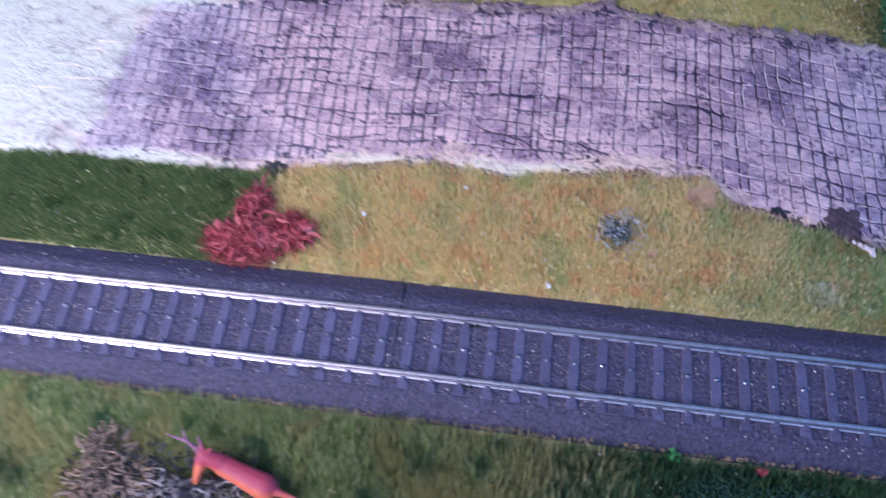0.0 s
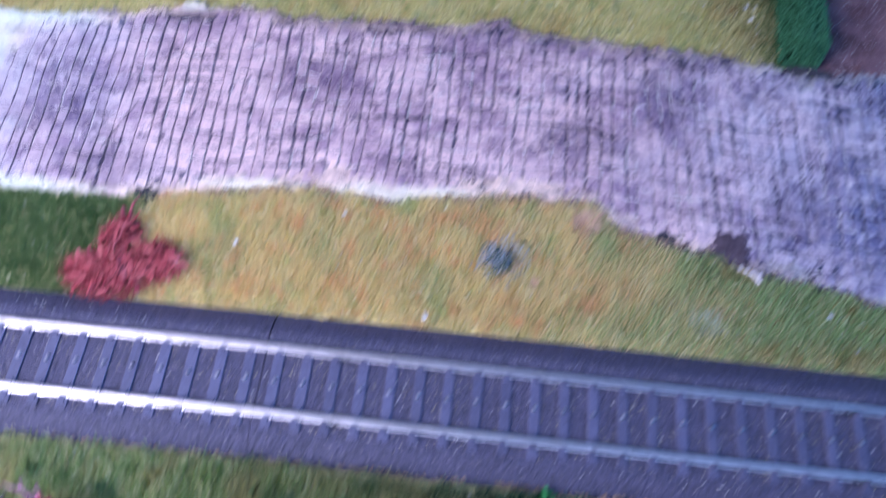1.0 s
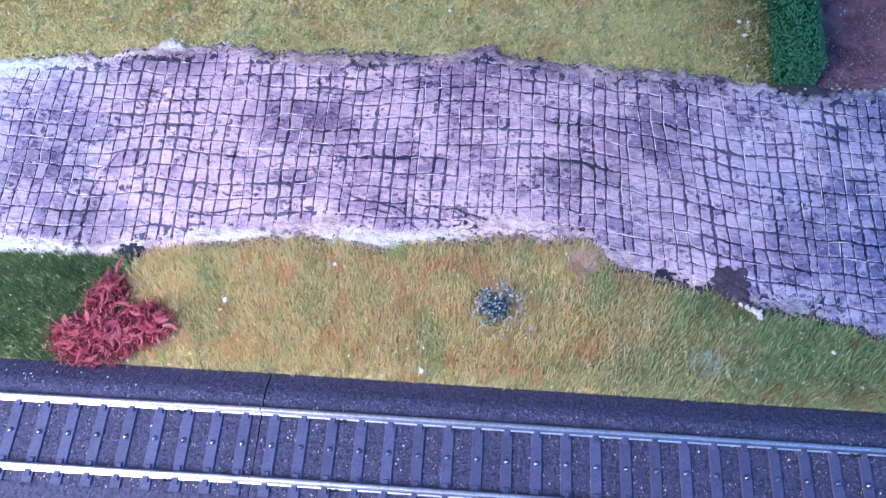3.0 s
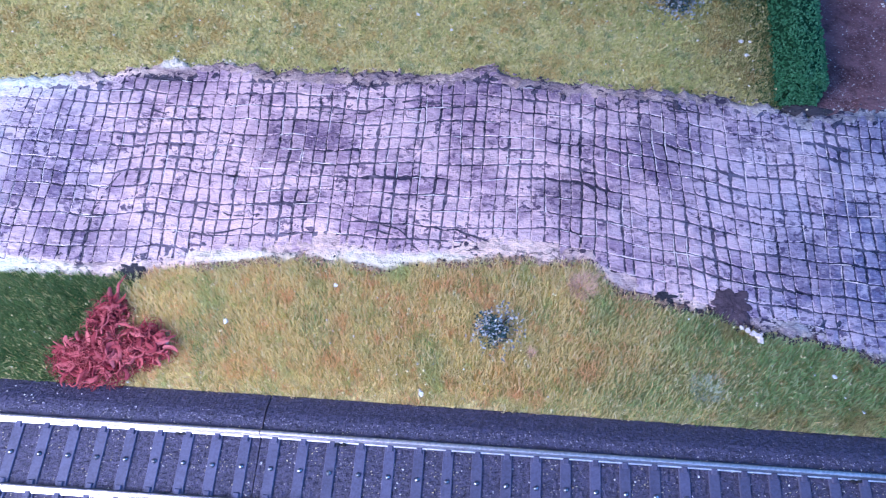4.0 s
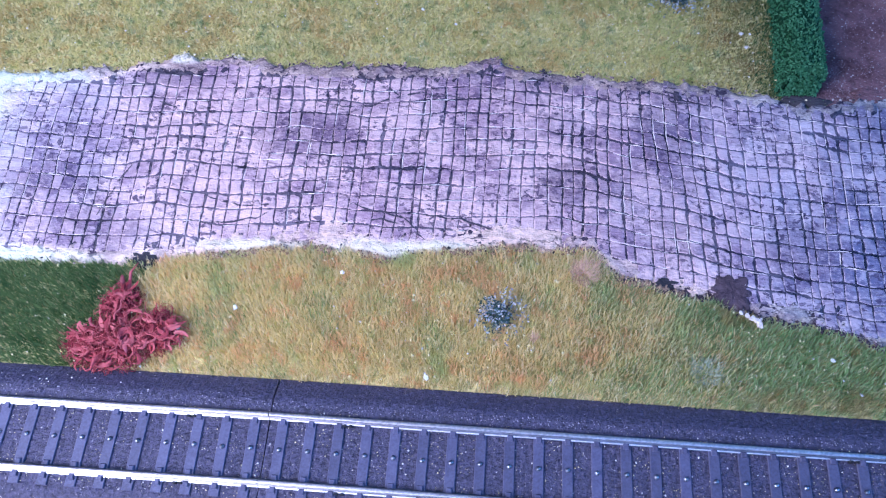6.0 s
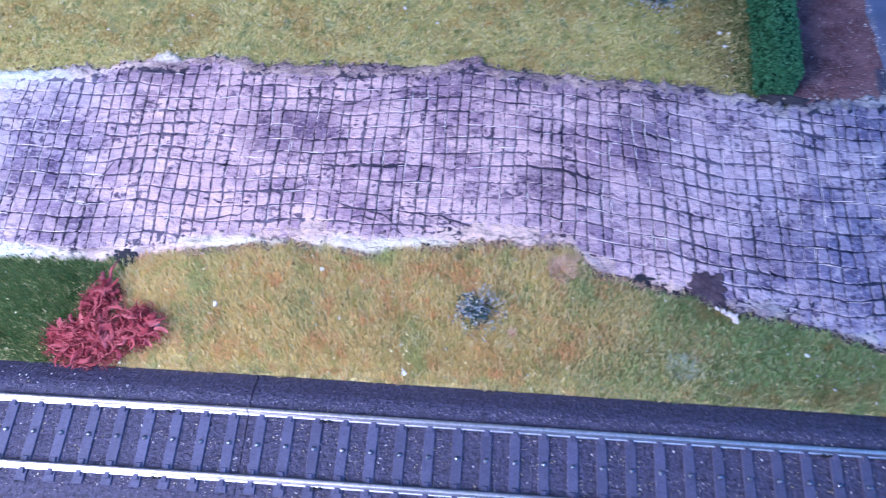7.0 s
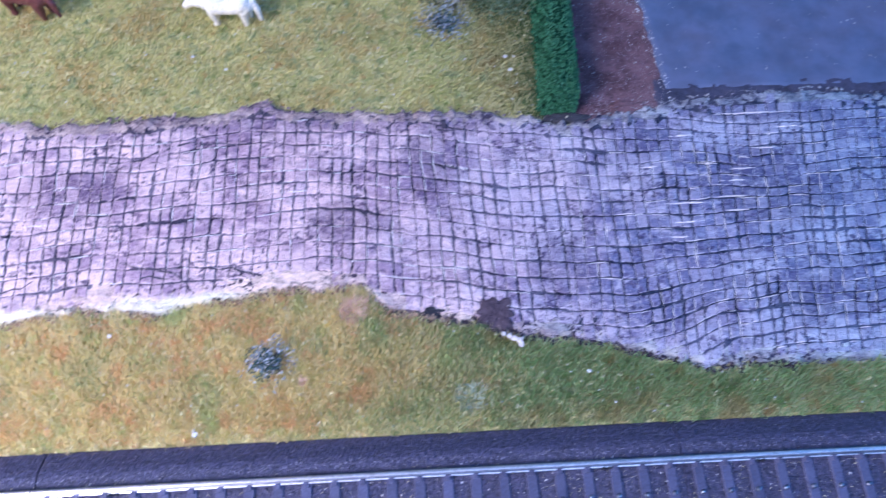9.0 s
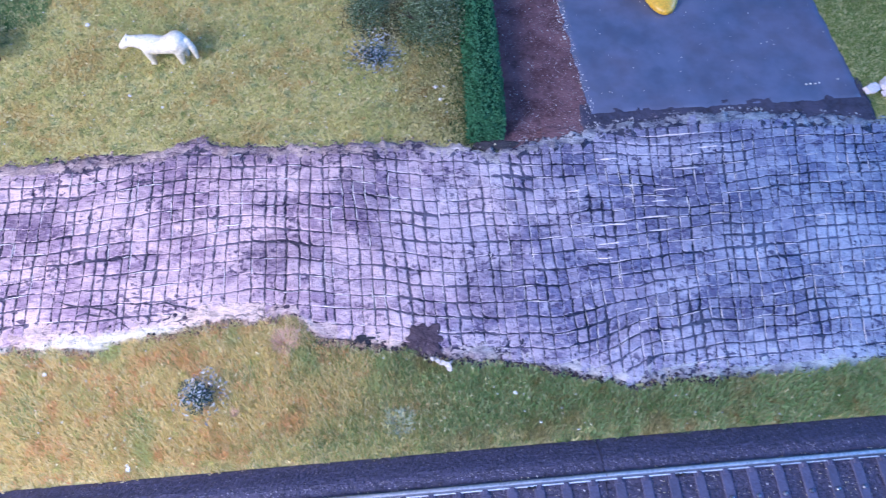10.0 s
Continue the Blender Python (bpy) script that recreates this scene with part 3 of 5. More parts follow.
def lay_cobbles(road):
    rng = random.Random(8)
    verts, faces, count = [], [], 0
    for i in range(-31, 112):
        for j in range(-16, 12):
            made = stone(i, j, rng)
            if made is None:
                continue
            mid, v, f = made
            if 8 < mid.x < 112 and 66 < mid.y < 126 and count < 300:
                lx, ly = mid
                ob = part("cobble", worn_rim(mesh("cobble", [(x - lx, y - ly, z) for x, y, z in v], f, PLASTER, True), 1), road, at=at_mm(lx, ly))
                count += 1
            else:
                base = len(verts)
                verts += v
                faces += [tuple(base + q for q in face) for face in f]
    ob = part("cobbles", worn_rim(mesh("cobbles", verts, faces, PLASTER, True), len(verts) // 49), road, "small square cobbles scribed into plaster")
    ob["kind"] = "stuff"


# ridges of plaster beside the joints, highlights painted white: x, y, length in mm
RIDGES = [(188, 115.5, 8), (205, 101.8, 9), (201, 97.2, 10), (199.5, 91.8, 10), (201, 86.8, 8), (181, 89.8, 16), (182.5, 83, 11), (181, 78, 7), (205, 124, 24),
          (223, 118, 12), (214, 110, 9), (176, 104, 7), (60, 99, 8), (-20, 90, 9), (-132, 84, 14), (-128, 79, 18), (-120, 96, 10), (-124, 92, 9), (-136, 74, 12)]


def scribe_ridges(road):
    rng = random.Random(17)
    v, f = [], []
    for x, y, length in RIDGES:
        n = int(length / 0.7)
        line, radii, dy = [], [], 0.0
        for k in range(n + 1):
            px = x + length * k / n
            dy += rng.uniform(-0.12, 0.14)
            line.append((px, y + dy, road_top(px, y + dy) + 0.24 + rng.uniform(-0.08, 0.06)))
            radii.append((0.06 + 0.26 * math.sin(math.pi * (k + 0.2) / (n + 0.4))) * rng.uniform(0.5, 1.2))
        tube(v, f, line, radii, 6)
    for _ in range(720):
        i, j, n = rng.randrange(-24, 80), rng.randrange(-13, 9), rng.randint(1, 2)
        along = rng.random() < 0.62
        pts = [corner(i + (k if along else 0), j + (0 if along else k)) for k in range(n + 1)]
        if not in_cobbles(pts[0].x, pts[0].y, -1.0) or not in_cobbles(pts[-1].x, pts[-1].y, -1.0):
            continue
        side = Vector((0, -0.3) if along else (0.3, 0)) * rng.choice((-1, 1, 1))
        line, radii = [], []
        for k in range(4 * n + 1):
            q = pts[k // 4].lerp(pts[min(n, k // 4 + 1)], (k % 4) / 4) + side * rng.uniform(0.7, 1.3)
            line.append((q.x, q.y, road_top(q.x, q.y) + 0.27 + rng.uniform(-0.06, 0.05)))
            radii.append((0.03 + 0.13 * math.sin(math.pi * k / (4 * n))) * rng.uniform(0.4, 1.3))
        tube(v, f, line, radii, 5)
    ob = part("plaster_ridges", mesh("plaster_ridges", v, f, RIDGE_PLASTER, True), road, "thin burrs beside scribed joints, white for their highlights")
    ob["kind"] = "stuff"


# deep scratches that leave the joints: the bends of each, in mm
CRACKS = [((-38, 66), (-25, 67), (-16, 69), (-12, 71.5)), ((-6, 114), (5, 112), (14, 113), (23, 117.5), (30, 119.5), (37, 118.5), (50, 117.5)), ((14, 124), (23, 117.5)), ((12, 76), (20, 74), (29, 72), (36, 65)),
          ((34, 74), (46, 73), (58, 69)), ((16, 70), (22, 71), (28, 70)), ((-34, 76), (-25, 74), (-19, 73), (-11, 74.5)), ((110, 127), (110.5, 122), (114, 120), (118, 121.5)), ((-65, 67), (-61, 80), (-58, 87)), ((-56, 110), (-49, 108))]


def scratch_cracks(road):
    """Thin wandering furrows filled with dark wash, their walls a hair above the stones."""
    rng = random.Random(23)
    v, f = [], []
    for bends in CRACKS:
        line = []
        for (x0, y0), (x1, y1) in zip(bends, bends[1:]):
            n = max(3, int(math.hypot(x1 - x0, y1 - y0) / 0.6))
            line += [(x0 + (x1 - x0) * k / n, y0 + (y1 - y0) * k / n) for k in range(n)]
        base, n = len(v), len(line)
        for k, (x, y) in enumerate(line):
            x, y = x + 0.5 * wob(x, y, 3.0, 2.5), y + 0.9 * wob(x, y, 5.0, 4.0)
            w = (0.08 + 0.30 * math.sin(math.pi * (k + 0.5) / n) ** 0.5) * rng.uniform(0.35, 1.2)
            d = Vector((line[min(n - 1, k + 1)][0] - line[max(0, k - 1)][0], line[min(n - 1, k + 1)][1] - line[max(0, k - 1)][1])).normalized()
            z = road_top(x, y) + 0.36
            v += [(x + d.y * w, y - d.x * w, z), (x, y, z - 0.05), (x - d.y * w, y + d.x * w, z)]
        f += [(base + 3 * k + m, base + 3 * k + m + 3, base + 3 * k + m + 4, base + 3 * k + m + 1) for k in range(n - 1) for m in range(2)]
    ob = part("cracks", mesh("cracks", v, f, CRACK_WASH, True), road, "dark scratches across the plaster")
    ob["kind"] = "stuff"


ROAD = build_road()
scribe_ridges(ROAD)
scratch_cracks(ROAD)


# ---- railway track ----
LENGTH, PITCH, GAUGE = 171.7, 171.7 / 23, 8.65


def build_track():
    track = thing("track_section", 0, 0, 0, "straight model railway track section on moulded dark ballast", "railway track", "track sections laid end to end")
    rng = random.Random(3)
    # moulded ballast bed
    prof = [(-20, -0.8), (-20, -0.1), (-14.6, 3.35), (-13.2, 3.6), (13.2, 3.6), (14.6, 3.35), (20, -0.1), (20, -0.8)]
    ys = [-20, -20] + [-19.8 + 0.6 * k for k in range(67)] + [20, 20]
    verts, faces = [], []
    xs = [0.12 + (LENGTH - 0.24) * k / 285 for k in range(286)]
    for x in xs:
        for j, y in enumerate(ys):
            if j in (0, len(ys) - 1):
                z = -0.8
            else:
                a = abs(y)
                z = smooth_line([(10.2, 3.6), (11.0, 3.9), (13.0, 3.9), (14.6, 3.4), (20, -0.1)], a) if y > 0 else smooth_line([(13.2, 3.6), (14.6, 3.3), (20, -0.1)], a)
                z += 0.26 * noise.noise(Vector((x * 1.15, y * 1.15, 0))) + 0.12 * noise.noise(Vector((x * 2.6, y * 2.6, 7)))
            verts.append((x, y, z))
    n = len(ys)
    faces = [(i * n + j, (i + 1) * n + j, (i + 1) * n + j + 1, i * n + j + 1) for i in range(len(xs) - 1) for j in range(n - 1)]
    faces += [tuple(reversed(range(n))), tuple((len(xs) - 1) * n + j for j in range(n))]
    part("ballast_bed", mesh("ballast_bed", verts, faces, BALLAST), track, "dark moulded plastic ballast bed with sloping shoulders")
    # rails
    half = [(1.1, 4.15), (1.1, 4.35), (0.8, 4.42), (0.35, 4.6), (0.32, 5.35), (0.52, 5.5), (0.55, 5.95), (0.42, 6.12), (0.18, 6.17)]
    loop = half + [(-y, z) for y, z in reversed(half)]
    for side in (-1, 1):
        v = [(x, y, z) for x in (0.1, LENGTH - 0.1) for y, z in loop]
        m = len(loop)
        f = [(k, (k + 1) % m, m + (k + 1) % m, m + k) for k in range(m)] + [tuple(reversed(range(m))), tuple(range(m, 2 * m))]
        me = mesh("rail", v, f, [STEEL, RAIL_SIDE])
        me.polygons.foreach_set("material_index", [1 if k in (1, 2, 3, 4) else 1 if m - 2 - k in (2, 3, 4) else 0 for k in range(m)] + [0, 0])
        part("rail", me, track, "shiny worn steel rail with dull sides", at_mm(0, side * GAUGE))
    # sleepers with a contact stud each
    v, f = box_bevel(-1.4, 1.4, -12.6, 9.9, 3.2, 4.12, 0.16)
    sleeper = mesh("sleeper", v, f, SLEEPER)
    v, f = [], []
    for r, z in ((0.68, 4.05), (0.66, 4.42), (0.48, 4.68), (0.18, 4.8)):
        v += [(r * math.cos(k * math.pi / 5), r * math.sin(k * math.pi / 5), z) for k in range(10)]
    f = [(q * 10 + k, q * 10 + (k + 1) % 10, q * 10 + 10 + (k + 1) % 10, q * 10 + 10 + k) for q in range(3) for k in range(10)] + [tuple(range(30, 40))]
    stud = mesh("stud", v, f, STUD_STEEL, True)
    v, f = box_bevel(-0.75, 0.75, -0.75, 0.75, 4.0, 4.72, 0.2)
    clip = mesh("rail_clip", v, f, SLEEPER)
    v, f = box_bevel(-0.42, 0.42, -0.3, 0.3, 3.6, 4.9, 0.15)
    lug = mesh("contact_lug", v, f, BLACK)
    for k in range(23):
        x = PITCH * (k + 0.5)
        bar = part("sleeper", sleeper, track, at=at_mm(x, 0))
        part("contact_stud", stud, bar, "small domed metal contact stud" if k == 0 else "", at_mm(0, rng.uniform(-0.1, 0.1)))
        for y in (-GAUGE - 1.5, -GAUGE + 1.5, GAUGE - 1.5):
            part("rail_clip", clip, bar, at=at_mm(0, y))
    for x in (20.0, 21.6, LENGTH - 21.6, LENGTH - 20.0):
        for y in (-GAUGE - 1.3, GAUGE - 1.3):
            part("contact_lug", lug, track, at=at_mm(x, y))
    return track


TRACK = build_track()
TRACK.matrix_basis = at_mm(0, -0.1, 0, 0.28)
copy_thing(TRACK, at_mm(-LENGTH, -0.1 - LENGTH * math.sin(math.radians(0.75)), 0, 0.75))
copy_thing(TRACK, at_mm(-2 * LENGTH, -0.1 - 2 * LENGTH * math.sin(math.radians(0.75)), 0, 0.75))
copy_thing(TRACK, at_mm(LENGTH, 0.75, 0, 0.05))


# ---- yard beside the road ----
def sheet(name, x0, x1, y0, y1, step, height, mat, label, category, edge):
    """A ground sheet with wandering edges; edge(x, y) moves its rim points."""
    nx, ny = int((x1 - x0) / step) + 1, int((y1 - y0) / step) + 1
    v = []
    for j in range(ny):
        for i in range(nx):
            x, y = x0 + (x1 - x0) * i / (nx - 1), y0 + (y1 - y0) * j / (ny - 1)
            x, y = edge(x, y, i in (0, nx - 1), j in (0, ny - 1))
            v.append((x, y, height(x, y) - (0.8 if i in (0, nx - 1) or j in (0, ny - 1) else 0)))
    f = [(j * nx + i, j * nx + i + 1, (j + 1) * nx + i + 1, (j + 1) * nx + i) for j in range(ny - 1) for i in range(nx - 1)]
    return tagged(new(name, mesh(name, v, f, mat, True)), label, category, kind="structure")


def ragged(x, y, ex, ey):
    return (x + (1.0 * fract(7, y, 5.0) if ex else 0), y + (1.2 * fract(x, 3, 5.0) if ey else 0))


sheet("soil_bed", 156.5, 191, 122, 330, 1.2, lambda x, y: 0.55 + 0.45 * fract(x, y, 5.0, 4), SOIL, "dark brown granular soil strip beside the hedge", "soil bed", ragged)
sheet("asphalt_yard", 189, 290.6, 134, 340, 1.6, lambda x, y: 1.0 + 0.05 * wob(x, y, size=40.0), ASPHALT, "smooth blue-grey asphalt yard", "asphalt",
      lambda x, y, ex, ey: ((x - (y - 137) * (0.055 + 0.02 * (x - 189) / 102) + (0.5 * fract(5, y, 6.0) if ex else 0)), y + (2.4 * fract(x, 8, 11.0) if ey else 0)))
sheet("earth_strip", 186, 292.5, 124, 146, 0.9, lambda x, y: 0.98 + 0.30 * fract(x, y, 4.5, 4) - 0.06 * max(0.0, y - 135), STRIP_EARTH, "dark earth strip between asphalt and cobbles", "soil", ragged)
def patch(name, x, y, rx, ry, top, mat, label, seed):
    """A low mound of soil with an uneven outline."""
    v, f = [(x, y, top)], []
    n, rings = 40, 6
    for r in range(1, rings + 1):
        for k in range(n):
            a = 2 * math.pi * k / n
            q = r / rings * (1 + 0.55 * fract(math.cos(a) * 2, math.sin(a) * 2, 1.2, 4, seed))
            px, py = x + rx * q * math.cos(a), y + ry * q * math.sin(a)
            v.append((px, py, top + 0.35 * fract(px, py, 1.6, 3) - (1.6 if r == rings else 0.25 * (r / rings) ** 3)))
    f = [(0, 1 + k, 1 + (k + 1) % n) for k in range(n)]
    f += [(1 + r * n + k, 1 + (r + 1) * n + k, 1 + (r + 1) * n + (k + 1) % n, 1 + r * n + (k + 1) % n) for r in range(rings - 1) for k in range(n)]
    tagged(new(name, mesh(name, v, f, mat, True)), label, "soil", kind="structure")


patch("earth_patch", 125.3, 54.8, 6.6, 5.6, 1.75, PATCH_SOIL, "bare brown soil patch broken into the road edge", 1.0)
patch("earth_patch", 106.5, 56.0, 3.4, 1.6, 1.6, EARTH, "dark soil at the broken road edge", 2.0)
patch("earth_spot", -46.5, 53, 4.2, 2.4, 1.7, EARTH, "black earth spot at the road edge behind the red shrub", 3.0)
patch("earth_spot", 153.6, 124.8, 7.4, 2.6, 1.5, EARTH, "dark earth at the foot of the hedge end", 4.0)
patch("earth_spot", 176, 128, 8.0, 3.0, 1.3, SOIL, "brown soil spilling onto the road edge", 5.0)


# ---- grass ----
def turf(name, label, mat, inside, x0, x1, y0, y1, per_mm2, tall, lean, width=0.12, seed=1, sway=0.0):
    """Flocked fibres: one narrow blade each, leaning at random."""
    rng = np.random.default_rng(seed)
    n = int((x1 - x0) * (y1 - y0) * per_mm2)
    x, y = rng.uniform(x0, x1, n), rng.uniform(y0, y1, n)
    keep = rng.random(n) < np.array([float(inside(a, b)) for a, b in zip(x, y)])
    x, y = x[keep], y[keep]
    n = len(x)
    z = np.array([ground_height(a, b) for a, b in zip(x, y)]) - 0.1
    h = tall * rng.uniform(0.55, 1.15, n)
    a, t = rng.uniform(0, 2 * np.pi, n), rng.uniform(0, lean, n)
    w = width * rng.uniform(0.7, 1.3, n)
    face = rng.uniform(0, 2 * np.pi, n)
    co = np.empty((n, 4, 3))
    dx, dy = np.cos(face) * w, np.sin(face) * w
    bend = np.stack([np.cos(a) * t * h, np.sin(a) * t * h + sway * h, h], 1)
    root = np.stack([x, y, z], 1)
    side = np.stack([dx, dy, np.zeros(n)], 1)
    co[:, 0], co[:, 1] = root - side, root + side
    co[:, 2] = root + bend * np.array([0.45, 0.45, 0.62]) + side * 0.8
    co[:, 3] = root + bend
    me = bpy.data.meshes.new(name)
    me.vertices.add(4 * n)
    me.vertices.foreach_set("co", (co * MM).ravel())
    me.loops.add(6 * n)
    quad = np.arange(n)[:, None] * 4 + np.array([0, 1, 2, 0, 2, 3])
    me.loops.foreach_set("vertex_index", quad.ravel())
    me.polygons.add(2 * n)
    me.polygons.foreach_set("loop_start", np.arange(0, 6 * n, 3))
    me.materials.append(mat)
    me.update(calc_edges=True)
    tagged(new(name, me), label, "grass", kind="stuff")


def track_shift(x):
    return -0.1 + (0.0131 * x if x < 0 else 0.0049 * min(x, 172))


def verge(x, y):
    return 19.9 + track_shift(x) + 0.8 * wob(x, 2, size=4.0) < y < road_low(x) - 0.1 - 1.3 * ease(x, 92, 104) * ease(x, 215, 195)


def grazed(x, y):
    """Share of dark green flock in the meadow's far corner."""
    return ease(((x + 21) / 12) ** 2 + ((y - 205) / 14) ** 2 + 0.9 * wob(x, y, 2.0, 7.0), 1.5, 0.3)


def meadow(x, y):
    return road_high(x) + 0.1 < y and x < 162 and not (147 + 2 * (1 - math.exp(-max(0, y - 126) / 22)) < x and y > 125)


def greener(x, y):
    """Share of green fibres among the straw ones."""
    return max(ease(x + 22 * wob(x, y, 4.0, 16.0), 72, 150), 0.22 * ease(wob(x, y, 9.0, 14.0), 0.1, 0.5))


def dark_end(x, y):
    return ease(x + 5 * wob(x, y, 1.0, 7.0), -44, -53)


turf("grass", "tan and yellow-green static grass between track and road", STRAW_GRASS, lambda x, y: verge(x, y) * (1 - greener(x, y)) * (1 - dark_end(x, y)), -62, 150, 19, 68, 7.0, 3.8, 0.42, 0.125, seed=1, sway=0.12)
turf("grass", "green and brownish static grass along the track", GREEN_GRASS, lambda x, y: verge(x, y) * greener(x, y) * (1 - dark_end(x, y)), -62, 340, 19, 68, 7.0, 3.6, 0.42, 0.125, seed=2, sway=0.12)
turf("grass", "dark green static grass beside the red shrub", DARK_GRASS, lambda x, y: verge(x, y) * dark_end(x, y), -230, -40, 19, 58, 9.0, 3.6, 0.4, seed=3)
# share of darker flock that paints the shade beside the leafy bush
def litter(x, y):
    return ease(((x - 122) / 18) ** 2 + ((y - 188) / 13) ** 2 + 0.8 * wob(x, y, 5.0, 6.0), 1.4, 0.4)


def far_end(x, y):
    return ease(x + 14 * wob(x, y, 3.0, 12.0) + 0.12 * (y - 140), 112, 150)


turf("grass", "flock darkened to draw the shade beside the leafy bush", BUSH_SHADE_GRASS, lambda x, y: meadow(x, y) * litter(x, y), 95, 145, 172, 212, 6.0, 1.6, 1.2, 0.15, seed=9)
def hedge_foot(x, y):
    """Share of the green flock by the hedge, with the hedge's shade in its colour."""
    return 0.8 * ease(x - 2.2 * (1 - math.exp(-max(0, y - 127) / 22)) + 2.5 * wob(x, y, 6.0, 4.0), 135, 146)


turf("grass", "green flock along the foot of the hedge, darkened for its shade", FOOT_GRASS, lambda x, y: meadow(x, y) * hedge_foot(x, y), 128, 162, 118, 260, 6.0, 1.9, 1.0, 0.15, seed=12)
turf("grass", "olive-brown flock beside the hedge, darkened for its shade", HEDGE_GRASS, lambda x, y: meadow(x, y) * far_end(x, y) * (1 - litter(x, y)) * (1 - hedge_foot(x, y)), 90, 162, 118, 260, 6.0, 1.6, 1.2, 0.15, seed=7)
turf("grass", "short olive meadow flock above the road", MEADOW_GRASS, lambda x, y: meadow(x, y) * (1 - far_end(x, y)) * (1 - grazed(x, y)) * (1 - litter(x, y)), -140, 162, 118, 260, 6.0, 1.6, 1.2, 0.15, seed=4)
turf("grass", "dark green flock in the corner of the meadow", DARK_GRASS, lambda x, y: meadow(x, y) * grazed(x, y), -45, 10, 180, 230, 6.0, 2.0, 0.9, 0.15, seed=8)
turf("grass", "short green flock beside the asphalt yard", LAWN_GRASS, lambda x, y: x > 290.8 - 0.075 * (y - 137) and y > road_high(x) + 0.1, 284, 380, 110, 260, 5.0, 1.6, 1.2, 0.15, seed=5)
def near_side(x, y):
    return y < -21.9 + track_shift(x) + 0.8 * wob(x, 5, size=4.0)


def teal_end(x, y):
    return ease(x + 16 * wob(x, y, 7.0, 14.0), 22, 78)


turf("grass", "green static grass in front of the track", NEAR_GRASS, lambda x, y: near_side(x, y) * (1 - teal_end(x, y)), -170, 100, -75, -19, 6.5, 5.2, 0.34, 0.13, seed=6, sway=0.5)
turf("grass", "dark teal static grass in front of the track", TEAL_GRASS, lambda x, y: near_side(x, y) * teal_end(x, y), 0, 190, -75, -19, 6.5, 4.8, 0.34, 0.13, seed=10, sway=0.45)


# ---- shrubs ----
def strands(centre, radius, count, steps, step, thick, seed, flat=0.6):
    """A tangle of curling fibres round a centre, in local millimetres."""
    rng = random.Random(seed)
    v, f = [], []
    for _ in range(count):
        a, r = rng.uniform(0, 2 * math.pi), math.sqrt(rng.random())
        p = Vector((centre[0] + radius[0] * r * math.cos(a), centre[1] + radius[1] * r * math.sin(a), centre[2] + radius[2] * (1 - r * r) * rng.uniform(0.1, 1)))
        d = Vector((rng.uniform(-1, 1), rng.uniform(-1, 1), rng.uniform(-flat, flat))).normalized()
        curl = Vector((rng.uniform(-1, 1), rng.uniform(-1, 1), rng.uniform(-0.6, 0.6))) * 0.55
        line, radii = [], []
        for k in range(steps):
            line.append(tuple(p))
            radii.append(thick * rng.uniform(0.7, 1.2) * (1 - 0.75 * k / steps))
            d = (d + curl.cross(d) + Vector((rng.uniform(-1, 1), rng.uniform(-1, 1), rng.uniform(-1, 1))) * 0.3).normalized()
            p = p + d * step
            off = Vector(((p.x - centre[0]) / (radius[0] * 1.15), (p.y - centre[1]) / (radius[1] * 1.15), 0))
            if off.length > 1:
                d = (d - off * 0.8).normalized()
            if p.z < 0.3:
                p.z, d.z = 0.3, abs(d.z)
        tube(v, f, line, radii, 4)
    return v, f


